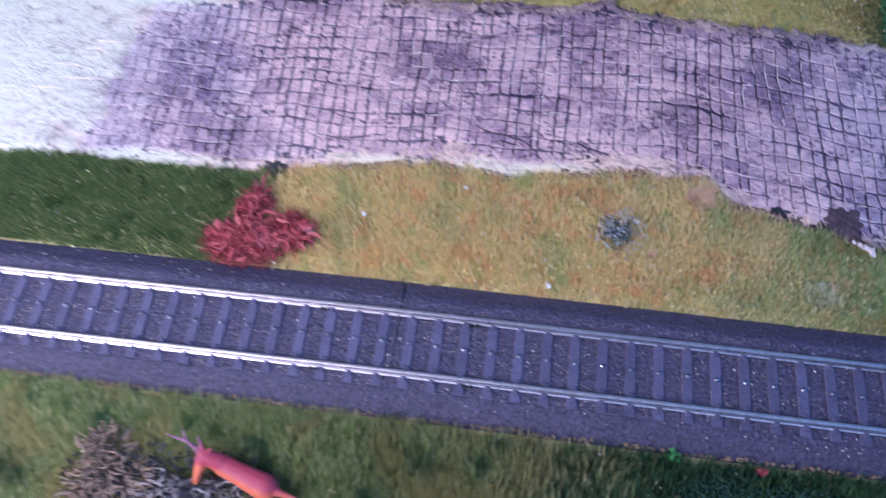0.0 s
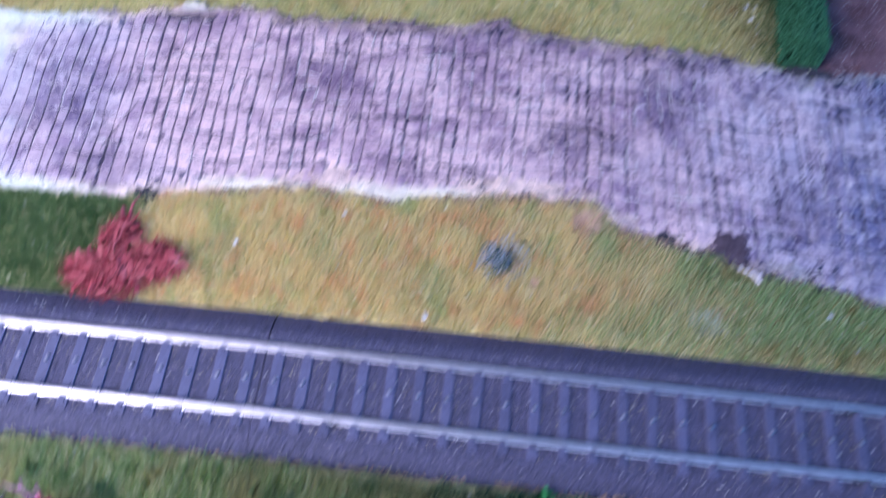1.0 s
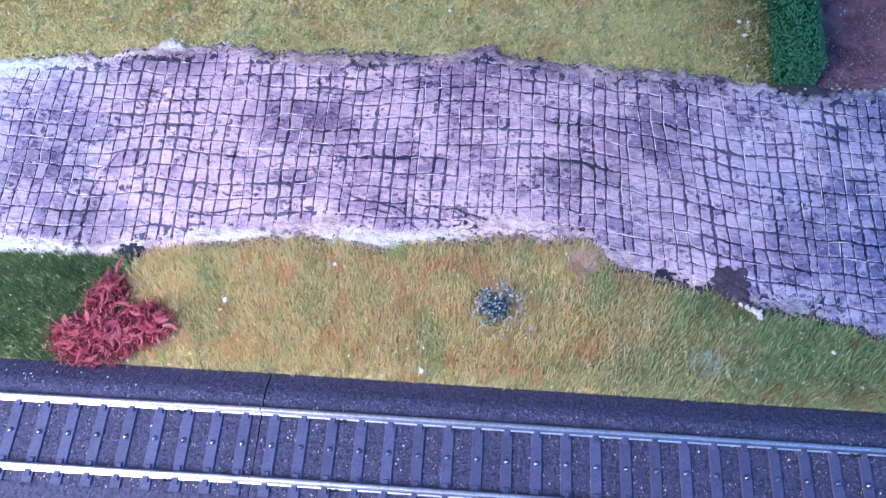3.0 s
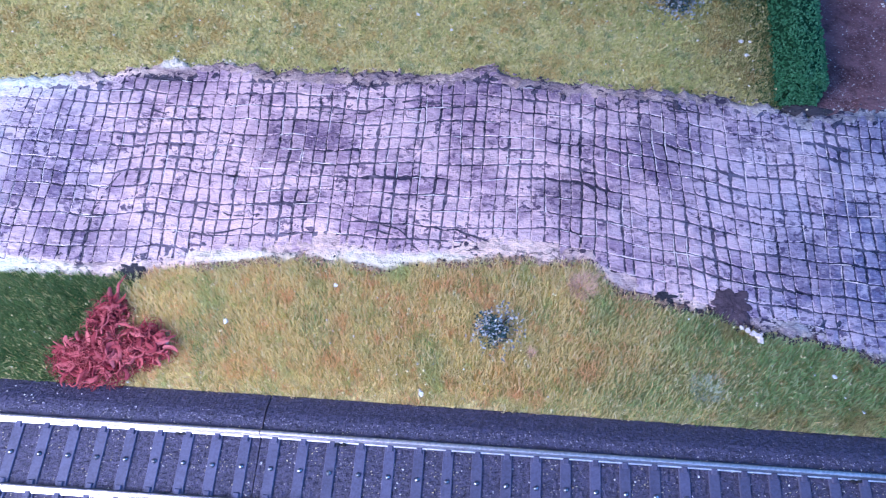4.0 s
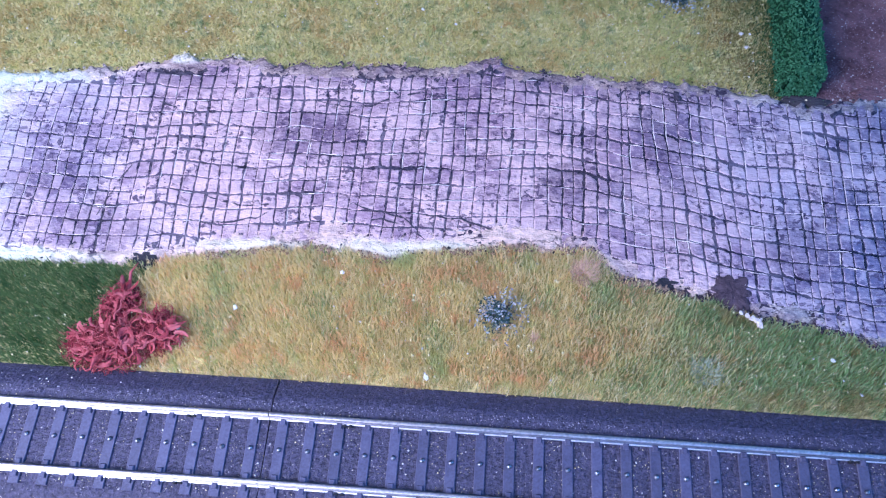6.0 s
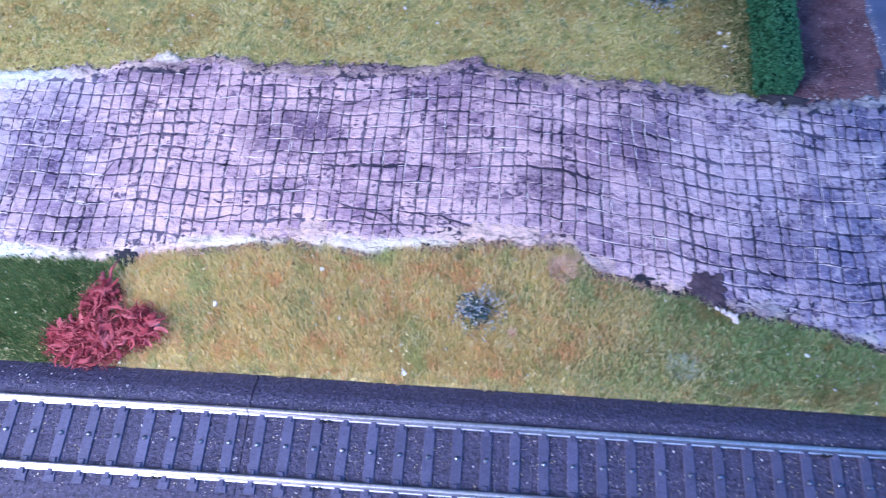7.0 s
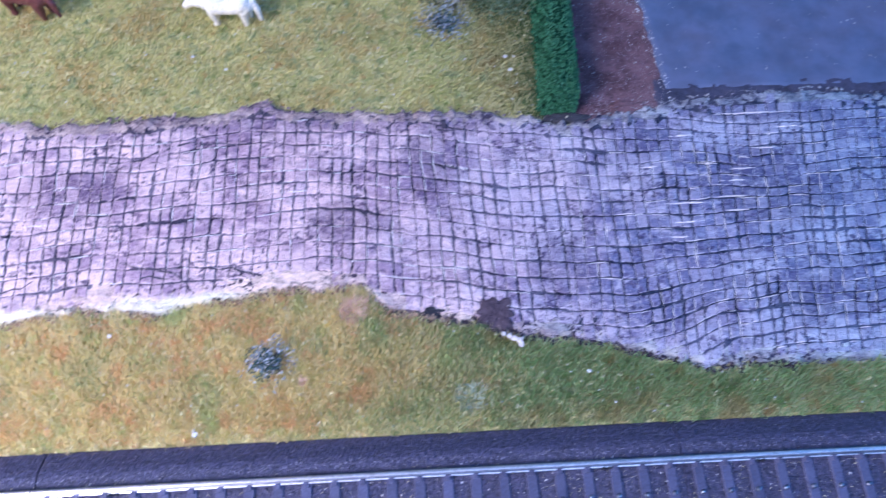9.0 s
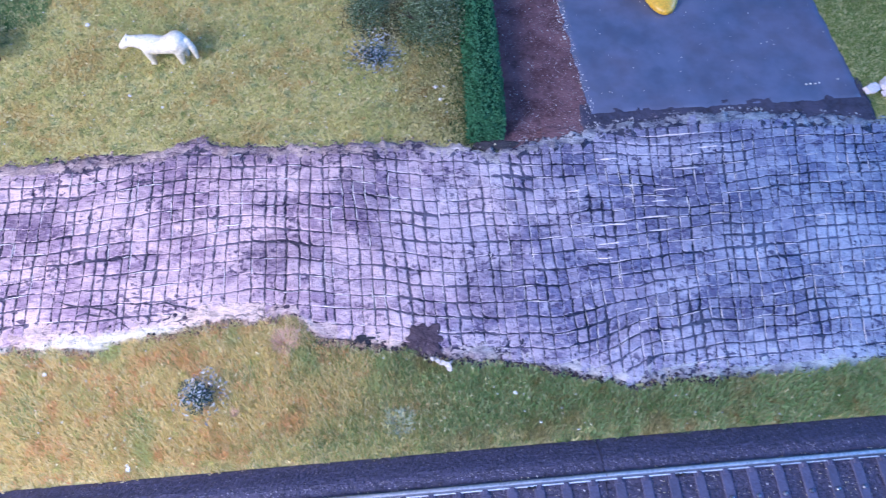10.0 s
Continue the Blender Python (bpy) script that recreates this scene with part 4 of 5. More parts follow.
def red_shrub(x, y):
    s = thing("red_shrub", x, y, 0, "tangled crimson red moss shrub on the grass verge", "shrub")
    for name, c, r, n, k in (("moss_clump", (-4, -4, 1), (12, 7, 5.0), 400, 1), ("moss_clump", (9, 1, 1), (7.5, 6, 4.5), 160, 2), ("moss_clump", (-3.5, 8, 1), (5.5, 6.0, 4.5), 110, 3)):
        v, f = strands(c, r, int(1.7 * n), 9, 0.8, 0.14, k)
        rng = random.Random(40 + k)
        for _ in range(n // 8):
            a, q = rng.uniform(0, 2 * math.pi), 0.85 * math.sqrt(rng.random())
            mid = Vector((c[0] + r[0] * q * math.cos(a), c[1] + r[1] * q * math.sin(a), c[2] + r[2] * (1 - 0.5 * q) * rng.uniform(0.7, 1.0)))
            size, start, turn = rng.uniform(1.3, 2.9), rng.uniform(0, 6.28), rng.uniform(2.6, 5.6)
            tip = (rng.uniform(-0.5, 0.5), rng.uniform(-0.5, 0.5))
            line, radii = [], []
            for j in range(11):
                w = start + turn * j / 10
                dx, dy = size * math.cos(w) * rng.uniform(0.85, 1.15), size * math.sin(w) * rng.uniform(0.85, 1.15)
                line.append((mid.x + dx, mid.y + dy, mid.z + tip[0] * dx + tip[1] * dy))
                radii.append(rng.uniform(0.10, 0.30) * (0.45 + 0.55 * math.sin(math.pi * j / 10)))
            tube(v, f, line, radii, 6)
        for _ in range(n // 4):
            a, q = rng.uniform(0, 2 * math.pi), 0.8 * math.sqrt(rng.random())
            p = Vector((c[0] + r[0] * q * math.cos(a), c[1] + r[1] * q * math.sin(a), c[2] + r[2] * (1 - 0.6 * q * q) * rng.uniform(0.75, 1.02)))
            way, bend = rng.uniform(0, 6.28), rng.uniform(-0.55, 0.55)
            width, roll = rng.uniform(0.18, 0.6), rng.uniform(-0.9, 0.9)
            base = len(v)
            for j in range(7):
                side = Vector((-math.sin(way), math.cos(way), roll)) * width * (0.25 + math.sin(math.pi * (j + 0.5) / 7)) * rng.uniform(0.7, 1.2)
                v += [tuple(p - side), tuple(p + Vector((0, 0, 0.22))), tuple(p + side)]
                way += bend + rng.uniform(-0.2, 0.2)
                p = p + Vector((math.cos(way) * 0.75, math.sin(way) * 0.75, rng.uniform(-0.22, 0.16)))
            f += [(base + 3 * j + m, base + 3 * j + m + 1, base + 3 * j + m + 4, base + 3 * j + m + 3) for j in range(6) for m in range(2)]
        part(name, mesh(name, v, f, RED_MOSS, True), s)
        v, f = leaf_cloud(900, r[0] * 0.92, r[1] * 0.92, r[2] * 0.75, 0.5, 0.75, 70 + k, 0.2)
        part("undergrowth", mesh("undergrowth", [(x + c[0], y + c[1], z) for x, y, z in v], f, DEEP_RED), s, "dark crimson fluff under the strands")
    rng = random.Random(4)
    for k in range(8):
        a = rng.uniform(-0.9, 0.9) + (math.pi if k % 2 else 0)
        v, f = [], []
        p, line = Vector((rng.uniform(-5, 6), rng.uniform(-6, 5), rng.uniform(4.5, 6.5))), []
        for q in range(9):
            line.append(tuple(p))
            a += rng.uniform(-0.7, 0.7)
            p = p + Vector((math.cos(a) * 1.5, math.sin(a) * 1.2, rng.uniform(-0.6, 0.35)))
        tube(v, f, line, [0.30 - 0.028 * q for q in range(9)], 6)
        part("branch", mesh("branch", v, f, RED_MOSS, True), s)
    v, f = [], []
    tube(v, f, [(-3, 12, 2.5), (-2.5, 15, 3), (-3, 18, 3.2), (-2, 21.5, 2.4)], [0.7, 0.5, 0.4, 0.15], 6)
    part("branch", mesh("branch", v, f, RED_MOSS, True), s)
    v, f = [], []
    tube(v, f, [(0, 0, -0.5), (0.3, 0.2, 2), (-0.4, 0.5, 4.5)], [1.3, 1.0, 0.7], 7)
    part("stem", mesh("stem", v, f, TWIG, True), s)


def leaf_cloud(count, rx, ry, rz, z0, size, seed, shell=0.6):
    """Small folded leaves through a rounded volume, uneven at its rim."""
    rng = random.Random(seed)
    v, f = [], []
    lumps = [(rng.uniform(-1, 1), rng.uniform(-1, 1), rng.uniform(-0.4, 1), rng.uniform(0.7, 1.2)) for _ in range(7)]
    for _ in range(count):
        d = Vector((rng.gauss(0, 1), rng.gauss(0, 1), rng.gauss(0, 1))).normalized()
        if d.z < -0.25:
            d.z = -d.z
        k = max(sum(max(0.0, d.dot(Vector(q[:3]).normalized())) ** 3 * q[3] for q in lumps) * 0.35 + 0.62, 0.5)
        r = min(1.25, k) * (shell + (1 - shell) * rng.random())
        c = Vector((d.x * rx * r, d.y * ry * r, z0 + max(0.0, d.z + 0.15) * rz * r))
        u = Vector((rng.uniform(-1, 1), rng.uniform(-1, 1), rng.uniform(-0.5, 0.5))).normalized() * size * rng.uniform(0.6, 1.3)
        w = u.cross(Vector((rng.uniform(-0.6, 0.6), rng.uniform(-0.6, 0.6), 1))).normalized() * size * 0.45
        b = len(v)
        up = Vector((0, 0, size * 0.25))
        v += [tuple(c - u), tuple(c + w + up), tuple(c + u), tuple(c - w + up)]
        f += [(b, b + 1, b + 2), (b, b + 2, b + 3)]
    return v, f


def stems(count, rx, ry, h, thick, seed):
    rng = random.Random(seed)
    out = []
    for _ in range(count):
        a, r = rng.uniform(0, 2 * math.pi), math.sqrt(rng.random())
        tip = Vector((math.cos(a) * rx * r, math.sin(a) * ry * r, h * rng.uniform(0.6, 1.0)))
        mid = tip * 0.5 + Vector((rng.uniform(-1, 1), rng.uniform(-1, 1), 0))
        v, f = [], []
        tube(v, f, [(0, 0, -0.5), tuple(mid), tuple(tip)], [thick, thick * 0.7, thick * 0.25], 5)
        out.append((v, f))
    return out


def blue_shrub(x, y, label, seed, rx=8.2, ry=7.6, h=6.5, petals=210):
    s = thing("flowering_shrub", x, y, 0, label, "shrub", "blue flowering shrubs")
    v, f = leaf_cloud(620, rx * 0.78, ry * 0.76, h * 0.9, 0.6, 0.5, seed, 0.15)
    part("leaves", mesh("leaves", v, f, SHRUB_LEAF), s, "dark green leaves")
    v, f = leaf_cloud(petals, rx * 1.2, ry * 1.2, h, 1.0, 0.6, seed + 1, 0.2)
    part("blossoms", mesh("blossoms", v, f, BLUE_PETAL), s, "pale blue-violet blossoms")
    v, f = leaf_cloud(70, rx * 0.9, ry * 0.9, h * 1.08, 1.2, 0.45, seed + 2, 0.8)
    part("blossoms", mesh("blossoms", v, f, CRUMB), s, "white blossoms")
    for v, f in stems(9, rx * 0.8, ry * 0.8, h, 0.3, seed + 3):
        part("stem", mesh("stem", v, f, TWIG), s)


red_shrub(-45.5, 29.5)
blue_shrub(58.5, 42.5, "small blue-flowered shrub in the tan grass verge", 21, 7.6, 7.0, 6.2, 190)
blue_shrub(115.0, 166.0, "blue-flowered shrub in the meadow near the hedge", 31, 9.8, 8.8, 9.0, 330)


def hedge():
    s = thing("hedge", 152.6, 127.0, 0, "trimmed bright green hedge along the meadow", "hedge")
    rng = random.Random(9)
    w, h, length = 4.9, 12.4, 190.0
    v, f = [], []
    ring = [(-w - 2.6, 0), (-w - 1.5, h * 0.4), (-w * 0.96, h * 0.86), (-w * 0.5, h), (w * 0.5, h), (w * 0.95, h * 0.88), (w * 1.04, h * 0.45), (w * 1.04, 0)]
    n = 96
    for k in range(n):
        y = length * k / (n - 1)
        for a, b in ring:
            o = 0.5 * fract(a * 3 + b, y, 5.0, 3)
            v.append((a * (0.92 + 0.06 * o) + 2.2 * (1 - math.exp(-y / 22)), y + 0.6 * o + 2.0 * (b / h) ** 2 * max(0.0, 1 - y / 8), max(-0.5, b * 0.93 + o - (0.5 if b == 0 else 0))))
    m = len(ring)
    f = [(k * m + i, k * m + i + 1, (k + 1) * m + i + 1, (k + 1) * m + i) for k in range(n - 1) for i in range(m - 1)]
    f += [tuple(range(m)), tuple((n - 1) * m + i for i in reversed(range(m)))]
    part("core", mesh("core", v, f, HEDGE_GAP_SHADE, True), s, "dense green foam core, darkened for the shade between leaves")
    v, f = [], []
    for _ in range(13000):
        t = rng.uniform(0, len(ring) - 1.001)
        i, q = int(t), t - int(t)
        y = -0.8 + rng.random() ** 1.4 * (length + 0.8)
        a, b = ring[i][0] + (ring[i + 1][0] - ring[i][0]) * q, ring[i][1] + (ring[i + 1][1] - ring[i][1]) * q
        if y < 0.4:
            a, b = a * rng.random(), b * rng.random()
        c = Vector((a * 1.02 + 2.2 * (1 - math.exp(-max(0.0, y) / 22)) + rng.uniform(-0.4, 0.4), y, b * 1.0 + rng.uniform(-0.5, 0.5)))
        u = Vector((rng.uniform(-1, 1), rng.uniform(-1, 1), rng.uniform(-1, 1))).normalized() * rng.uniform(0.35, 0.75)
        k2 = u.orthogonal().normalized() * rng.uniform(0.2, 0.4)
        e = len(v)
        v += [tuple(c - u), tuple(c + k2), tuple(c + u), tuple(c - k2)]
        f.append((e, e + 1, e + 2, e + 3))
    for _ in range(700):
        q = rng.random()
        c = Vector((rng.uniform(-w - 1.5 * (1 - q), w) * (1 - 0.25 * q * q), -0.6 + 2.4 * q * q + rng.uniform(-0.5, 0.5), h * q + rng.uniform(-0.3, 0.3)))
        u = Vector((rng.uniform(-1, 1), rng.uniform(-1, 1), rng.uniform(-1, 1))).normalized() * rng.uniform(0.4, 0.8)
        k2 = u.orthogonal().normalized() * rng.uniform(0.22, 0.42)
        e = len(v)
        v += [tuple(c - u), tuple(c + k2), tuple(c + u), tuple(c - k2)]
        f.append((e, e + 1, e + 2, e + 3))
    part("leaves", mesh("leaves", v, f, HEDGE_LEAF), s, "bright green flocked leaves")


hedge()


def bush(name, x, y, rx, ry, h, count, size, leaf, label, seed, group=""):
    s = thing(name, x, y, 0, label, "bush", group)
    v, f = leaf_cloud(count, rx, ry, h, 0.4, size, seed, 0.45)
    part("leaves", mesh("leaves", v, f, leaf), s)
    for v, f in stems(6, rx * 0.7, ry * 0.7, h * 0.9, 0.45, seed + 5):
        part("stem", mesh("stem", v, f, TWIG), s)


bush("leafy_bush", 135, 181, 14, 15, 12, 6500, 0.5, TREE_LEAF, "grey-green leafy bush beside the hedge", 41)
bush("leafy_bush", 113, 190, 9, 13, 8, 2200, 0.5, TREE_LEAF, "low dark grey-brown bush beside the hedge", 42)
for k, (x, y, r, h) in enumerate(((86, -31, 14, 3.6), (106, -34, 17, 4.2), (128, -32, 15, 4.0), (148, -35, 16, 4.2))):
    bush("low_bush", x, y, r, r * 0.6, h, 1500, 0.62, LOW_LEAF, "low dark teal-green foliage along the ballast", 50 + k, "foliage along the ballast")


def dry_shrub():
    s = thing("dry_shrub", -60, -51, 0, "dry grey-tan moss shrub in the near grass", "shrub")
    for c, r, n, k, mat in (((-4, 2, 1), (12, 9, 6), 150, 61, GREY_MOSS), ((12, 2, 1), (13, 7, 5), 170, 62, ASH_MOSS), ((-9, 12, 1), (7, 6, 5), 70, 63, GREY_MOSS), ((22, 2, 1), (8, 6, 4), 110, 64, ASH_MOSS)):
        v, f = strands(c, r, int(0.75 * n), 9, 1.15, 0.44, k)
        rng = random.Random(k)
        for _ in range(n):
            a, q = rng.uniform(0, 2 * math.pi), math.sqrt(rng.random())
            p = Vector((c[0] + r[0] * q * math.cos(a), c[1] + r[1] * q * math.sin(a), c[2] + r[2] * (1 - 0.5 * q * q)))
            way, w = rng.uniform(0, 6.28), rng.uniform(0.10, 0.34)
            line, radii = [], []
            for m in range(5):
                line.append(tuple(p))
                radii.append(w * (0.3 + math.sin(math.pi * (m + 0.6) / 5)))
                way += rng.uniform(-0.5, 0.5)
                p = p + Vector((math.cos(way), math.sin(way), rng.uniform(-0.3, 0.4))) * 0.95
            tube(v, f, line, radii, 5)
        part("moss_clump", mesh("moss_clump", v, f, mat, True), s)
    # black leaves fill the gaps to paint their shade
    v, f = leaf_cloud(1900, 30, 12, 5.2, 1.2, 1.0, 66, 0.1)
    part("litter", mesh("litter", [(x + 8, y + 4, z) for x, y, z in v], f, BLACK), s, "black filler painting the shade between the strands")
    v, f = [], []
    tube(v, f, [(0, 0, -0.5), (0.5, 0.3, 2.5), (1, 0.5, 4.5)], [1.2, 0.9, 0.5], 6)
    part("stem", mesh("stem", v, f, TWIG, True), s)


dry_shrub()


def tuft(x, y, label, mat, seed, n=170, spread=1.3, h=3.2, root=1.2):
    rng = random.Random(seed)
    v, f = [], []
    for _ in range(n):
        a, t = rng.uniform(0, 2 * math.pi), rng.uniform(0.1, spread)
        r = root * rng.random() ** 0.6 * (0.75 + 0.6 * wob(2 * math.cos(a), 2 * math.sin(a), seed, 1.0))
        b = Vector((math.cos(a) * r, math.sin(a) * r, -0.3))
        a += rng.uniform(-1.2, 1.2)
        tip = b + Vector((math.cos(a) * t, math.sin(a) * t, 1)).normalized() * h * rng.uniform(0.7, 1.2)
        side = Vector((-math.sin(a), math.cos(a), 0)) * 0.09
        e = len(v)
        v += [tuple(b - side), tuple(b + side), tuple(tip)]
        f.append((e, e + 1, e + 2))
    ob = tagged(new("grass_tuft", mesh("grass_tuft", v, f, mat)), label, "grass tuft", "grass tufts")
    ob.matrix_basis = at_mm(x, y, ground_height(x, y) + 2.9)


tuft(83, 57, "beige tuft of long dry fibres at the road edge", TUFT_FIBRE, 71, 300, 2.6, 3.0, 4.8)
tuft(116, 29.5, "pale fuzzy tuft in the green verge", FUZZ, 72, 170, 2.6, 2.6, 5.0)
tuft(69, 36, "short pale tuft beside the blue shrub", TUFT_FIBRE, 73, 60, 1.2, 2.6)


# ---- figures ----
def blob_figure(name, balls, mat, label, category, m):
    """One closed mesh from overlapping rounded masses; each: two ends and two radii."""
    v, f = [], []
    for p, q, r0, r1 in balls:
        p, q = Vector(p), Vector(q)
        line, radii = [], []
        length = (q - p).length
        d = (q - p).normalized() if length > 1e-6 else Vector((0, 0, 1))
        for k in range(4):
            w = math.pi / 2 * (1 - k / 4)
            line.append(p - d * r0 * math.sin(w) * 0.98)
            radii.append(max(0.02, r0 * math.cos(w)))
        line += [p, q]
        radii += [r0, r1]
        for k in range(1, 5):
            w = math.pi / 2 * k / 4
            line.append(q + d * r1 * math.sin(w) * 0.98)
            radii.append(max(0.02, r1 * math.cos(w)))
        tube(v, f, [tuple(a) for a in line], radii, 12)
    ob = tagged(new(name, mesh(name, v, f, mat, True)), label, category)
    rm = ob.modifiers.new("skin", "REMESH")
    rm.mode, rm.voxel_size, rm.use_smooth_shade = "VOXEL", 0.00032, True
    sm = ob.modifiers.new("even", "SMOOTH")
    sm.factor, sm.iterations = 0.5, 4
    ob.matrix_basis = m
    return ob


PONY = [((-4.6, 0, 9.8), (1.0, 0, 9.2), 3.9, 3.5), ((1.0, 0, 9.2), (6.0, 0, 10.6), 3.5, 4.2), ((6.4, 0, 11.2), (7.6, 0, 10.2), 4.4, 3.9), ((-5.6, 0, 10.6), (-9.5, 0, 11.6), 3.3, 2.5),
        ((-9.5, 0, 11.6), (-12.6, 0, 11.6), 2.5, 2.1), ((-12.6, 0, 11.4), (-15.2, 0, 9.2), 2.2, 1.6), ((-9.0, 0, 13.2), (-12.8, 0, 13.2), 1.2, 1.1),
        ((-12.4, 1.1, 13.4), (-12.6, 1.3, 14.4), 0.6, 0.3), ((-12.4, -1.1, 13.4), (-12.6, -1.3, 14.4), 0.6, 0.3),
        ((-5.0, 1.8, 8.2), (-4.8, 1.9, 1.0), 1.9, 1.0), ((-5.4, -1.8, 8.2), (-4.4, -1.9, 1.0), 1.9, 1.0), ((-4.4, -2.0, 0.9), (-5.2, -2.0, 0.8), 1.1, 0.95),
        ((7.4, 1.9, 8.6), (8.2, 2.0, 1.0), 2.2, 1.0), ((7.0, -1.9, 8.6), (7.0, -2.0, 1.0), 2.2, 1.0), ((10.8, 0, 12.0), (12.4, -0.6, 8.0), 1.2, 1.3), ((12.4, -0.6, 8.0), (13.0, -0.8, 2.8), 1.3, 0.8)]
blob_figure("horse_figurine", PONY, WHITE_PAINT, "glossy white miniature pony figurine standing in the meadow", "figurine", at_mm(38.5, 172.4, 0, -4) @ Matrix.Diagonal((0.9, 0.98, 0.86, 1)))
blob_figure("horse_figurine", PONY, BROWN_PAINT, "dark red-brown miniature pony figurine standing in the meadow", "figurine", at_mm(-33.5, 179, 0, -16))
STAG = [((-5, 0, 8.9), (-1, 0, 8.6), 2.7, 2.8), ((-1, 0, 8.6), (6.2, -0.2, 8.5), 2.8, 3.4), ((-6.4, 0.2, 9.8), (-9.6, -0.2, 11.4), 2.4, 1.9), ((-10.0, -0.6, 11.4), (-9.8, -4.6, 8.8), 1.8, 1.1),
        ((-9.8, -4.6, 8.8), (-9.6, -6.2, 8.0), 1.1, 0.8), ((-10.8, 0.2, 12.6), (-14.6, 1.0, 14.2), 0.7, 0.55), ((-14.6, 1.0, 14.2), (-19.6, 0.4, 14.6), 0.55, 0.35),
        ((-10.4, 0.9, 12.6), (-12.6, 3.0, 14.6), 0.6, 0.4), ((-14.6, 1.0, 14.2), (-16.6, 2.8, 15.0), 0.45, 0.3), ((-9.2, 1.0, 12.4), (-8.6, 2.4, 13.2), 0.6, 0.3),
        ((-5.4, 1.3, 7.0), (-5.6, 1.3, 0.6), 1.1, 0.5), ((-5.8, -1.3, 7.0), (-6.2, -1.3, 0.6), 1.1, 0.5), ((6.2, 1.4, 7.0), (6.6, 1.4, 0.6), 1.5, 0.5), ((6.6, -1.4, 7.0), (7.2, -1.4, 0.6), 1.5, 0.5),
        ((9.4, 0, 9.0), (14.6, 0.6, 8.2), 1.1, 0.45)]


def stag_paint():
    m, nt, bsdf = shader("red_stag_paint")
    g = nt.nodes.new("ShaderNodeTexCoord")
    sep = nt.nodes.new("ShaderNodeSeparateXYZ")
    nt.links.new(g.outputs["Object"], sep.inputs[0])
    back = sums(nt, "ADD", sep.outputs[2], sums(nt, "MULTIPLY", sep.outputs[1], 0.9))
    f = span(nt, sums(nt, "ADD", back, sums(nt, "MULTIPLY", sums(nt, "SUBTRACT", noise_of(nt, 3.0), 0.5), 0.002)), 0.0078, 0.0108)
    coat = blend(nt, f, (0.62, 0.15, 0.075), (0.36, 0.045, 0.075))
    antler = span(nt, sep.outputs[0], -0.0106, -0.0120)
    nt.links.new(blend(nt, antler, coat, (0.22, 0.10, 0.14)), bsdf.inputs["Base Color"])
    bsdf.inputs["Roughness"].default_value = 0.6
    relief(nt, bsdf, noise_of(nt, 0.9), 0.12)
    return m


STAG_PAINT = stag_paint()
blob_figure("stag_figurine", STAG, STAG_PAINT, "orange-red miniature stag figurine beside the dry shrub", "figurine", at_mm(-31.4, -40.8, 0, -17) @ Matrix.Diagonal((1.04, 1.0, 0.9, 1)))
blob_figure("stag_figurine", STAG, STAG_PAINT, "small orange-red miniature deer figurine in the near grass", "figurine", at_mm(-106, -47, 0, 160))


def yellow_vehicle():
    s = thing("toy_vehicle", 226.8, 179.2, 1.0, "yellow-orange rounded toy vehicle parked on the asphalt", "toy vehicle")
    v, f = [], []
    n, m = 14, 16
    for k in range(n + 1):
        y = 24.0 * (k / n) ** 1.25
        w = 8.4 * min(1.0, (y / 15.0 + 0.003)) ** 0.43
        h = 1.2 + 5.2 * min(1.0, y / 18.0) ** 0.7
        for i in range(m):
            a = math.pi * i / (m - 1)
            v.append((w * math.cos(a), y - 0.4 * math.sin(a), 0.7 + h * math.sin(a) ** 0.7))
    f = [(k * m + i, k * m + i + 1, (k + 1) * m + i + 1, (k + 1) * m + i) for k in range(n) for i in range(m - 1)]
    f += [tuple(n * m + i for i in range(m)), tuple(reversed(range(m)))]
    part("body", mesh("body", v, f, YELLOW_PAINT, True), s, "rounded yellow-orange nose")
    v, f = box_bevel(-4.2, 4.2, 8, 23, 0.0, 1.4, 0.3)
    part("underside", mesh("underside", v, f, BLACK), s, "dark underside")


yellow_vehicle()


# ---- scattered crumbs ----
def crumbs(name, label, count, mat, spots, low, high, seed):
    rng = random.Random(seed)
    v, f = [], []
    made = 0
    while made < count:
        x, y = rng.uniform(-150, 320), rng.uniform(-70, 240)
        z = spots(x, y)
        if z is None:
            continue
        made += 1
        r = low + (high - low) * rng.random() ** 2.2
        b = len(v)
        for d in ((1, 0, 0), (0, 1, 0), (-1, 0, 0), (0, -1, 0), (0, 0, 0.7), (0, 0, -0.7)):
            q = r * rng.uniform(0.6, 1.3)
            v.append((x + d[0] * q + rng.uniform(-0.3, 0.3) * r, y + d[1] * q, z + d[2] * q))
        f += [(b + i, b + (i + 1) % 4, b + 4) for i in range(4)] + [(b + (i + 1) % 4, b + i, b + 5) for i in range(4)]
    tagged(new(name, mesh(name, v, f, mat)), label, "crumbs", kind="stuff")


def on_grass(x, y):
    if verge(x, y) and x < -48 and (x * 5.3 + y * 9.1) % 1 > 0.3:
        return None
    if y < -21 and (x * 3.7 + y * 5.9) % 1 > 0.3:
        return None
    if verge(x, y) or y < -21:
        return 3.0
    return 1.6 if meadow(x, y) else None


def on_bed(x, y):
    if abs(y) < 19:
        return 3.7 if abs(y) < 13.5 else 3.7 - (abs(y) - 13.5) * 0.64
    if 162 < x < 188 and y > 128:
        return 0.9
    return 1.15 if 192 < x < 286 and y > 141 and (x * 7.31 + y * 3.17) % 1 < 0.25 else None


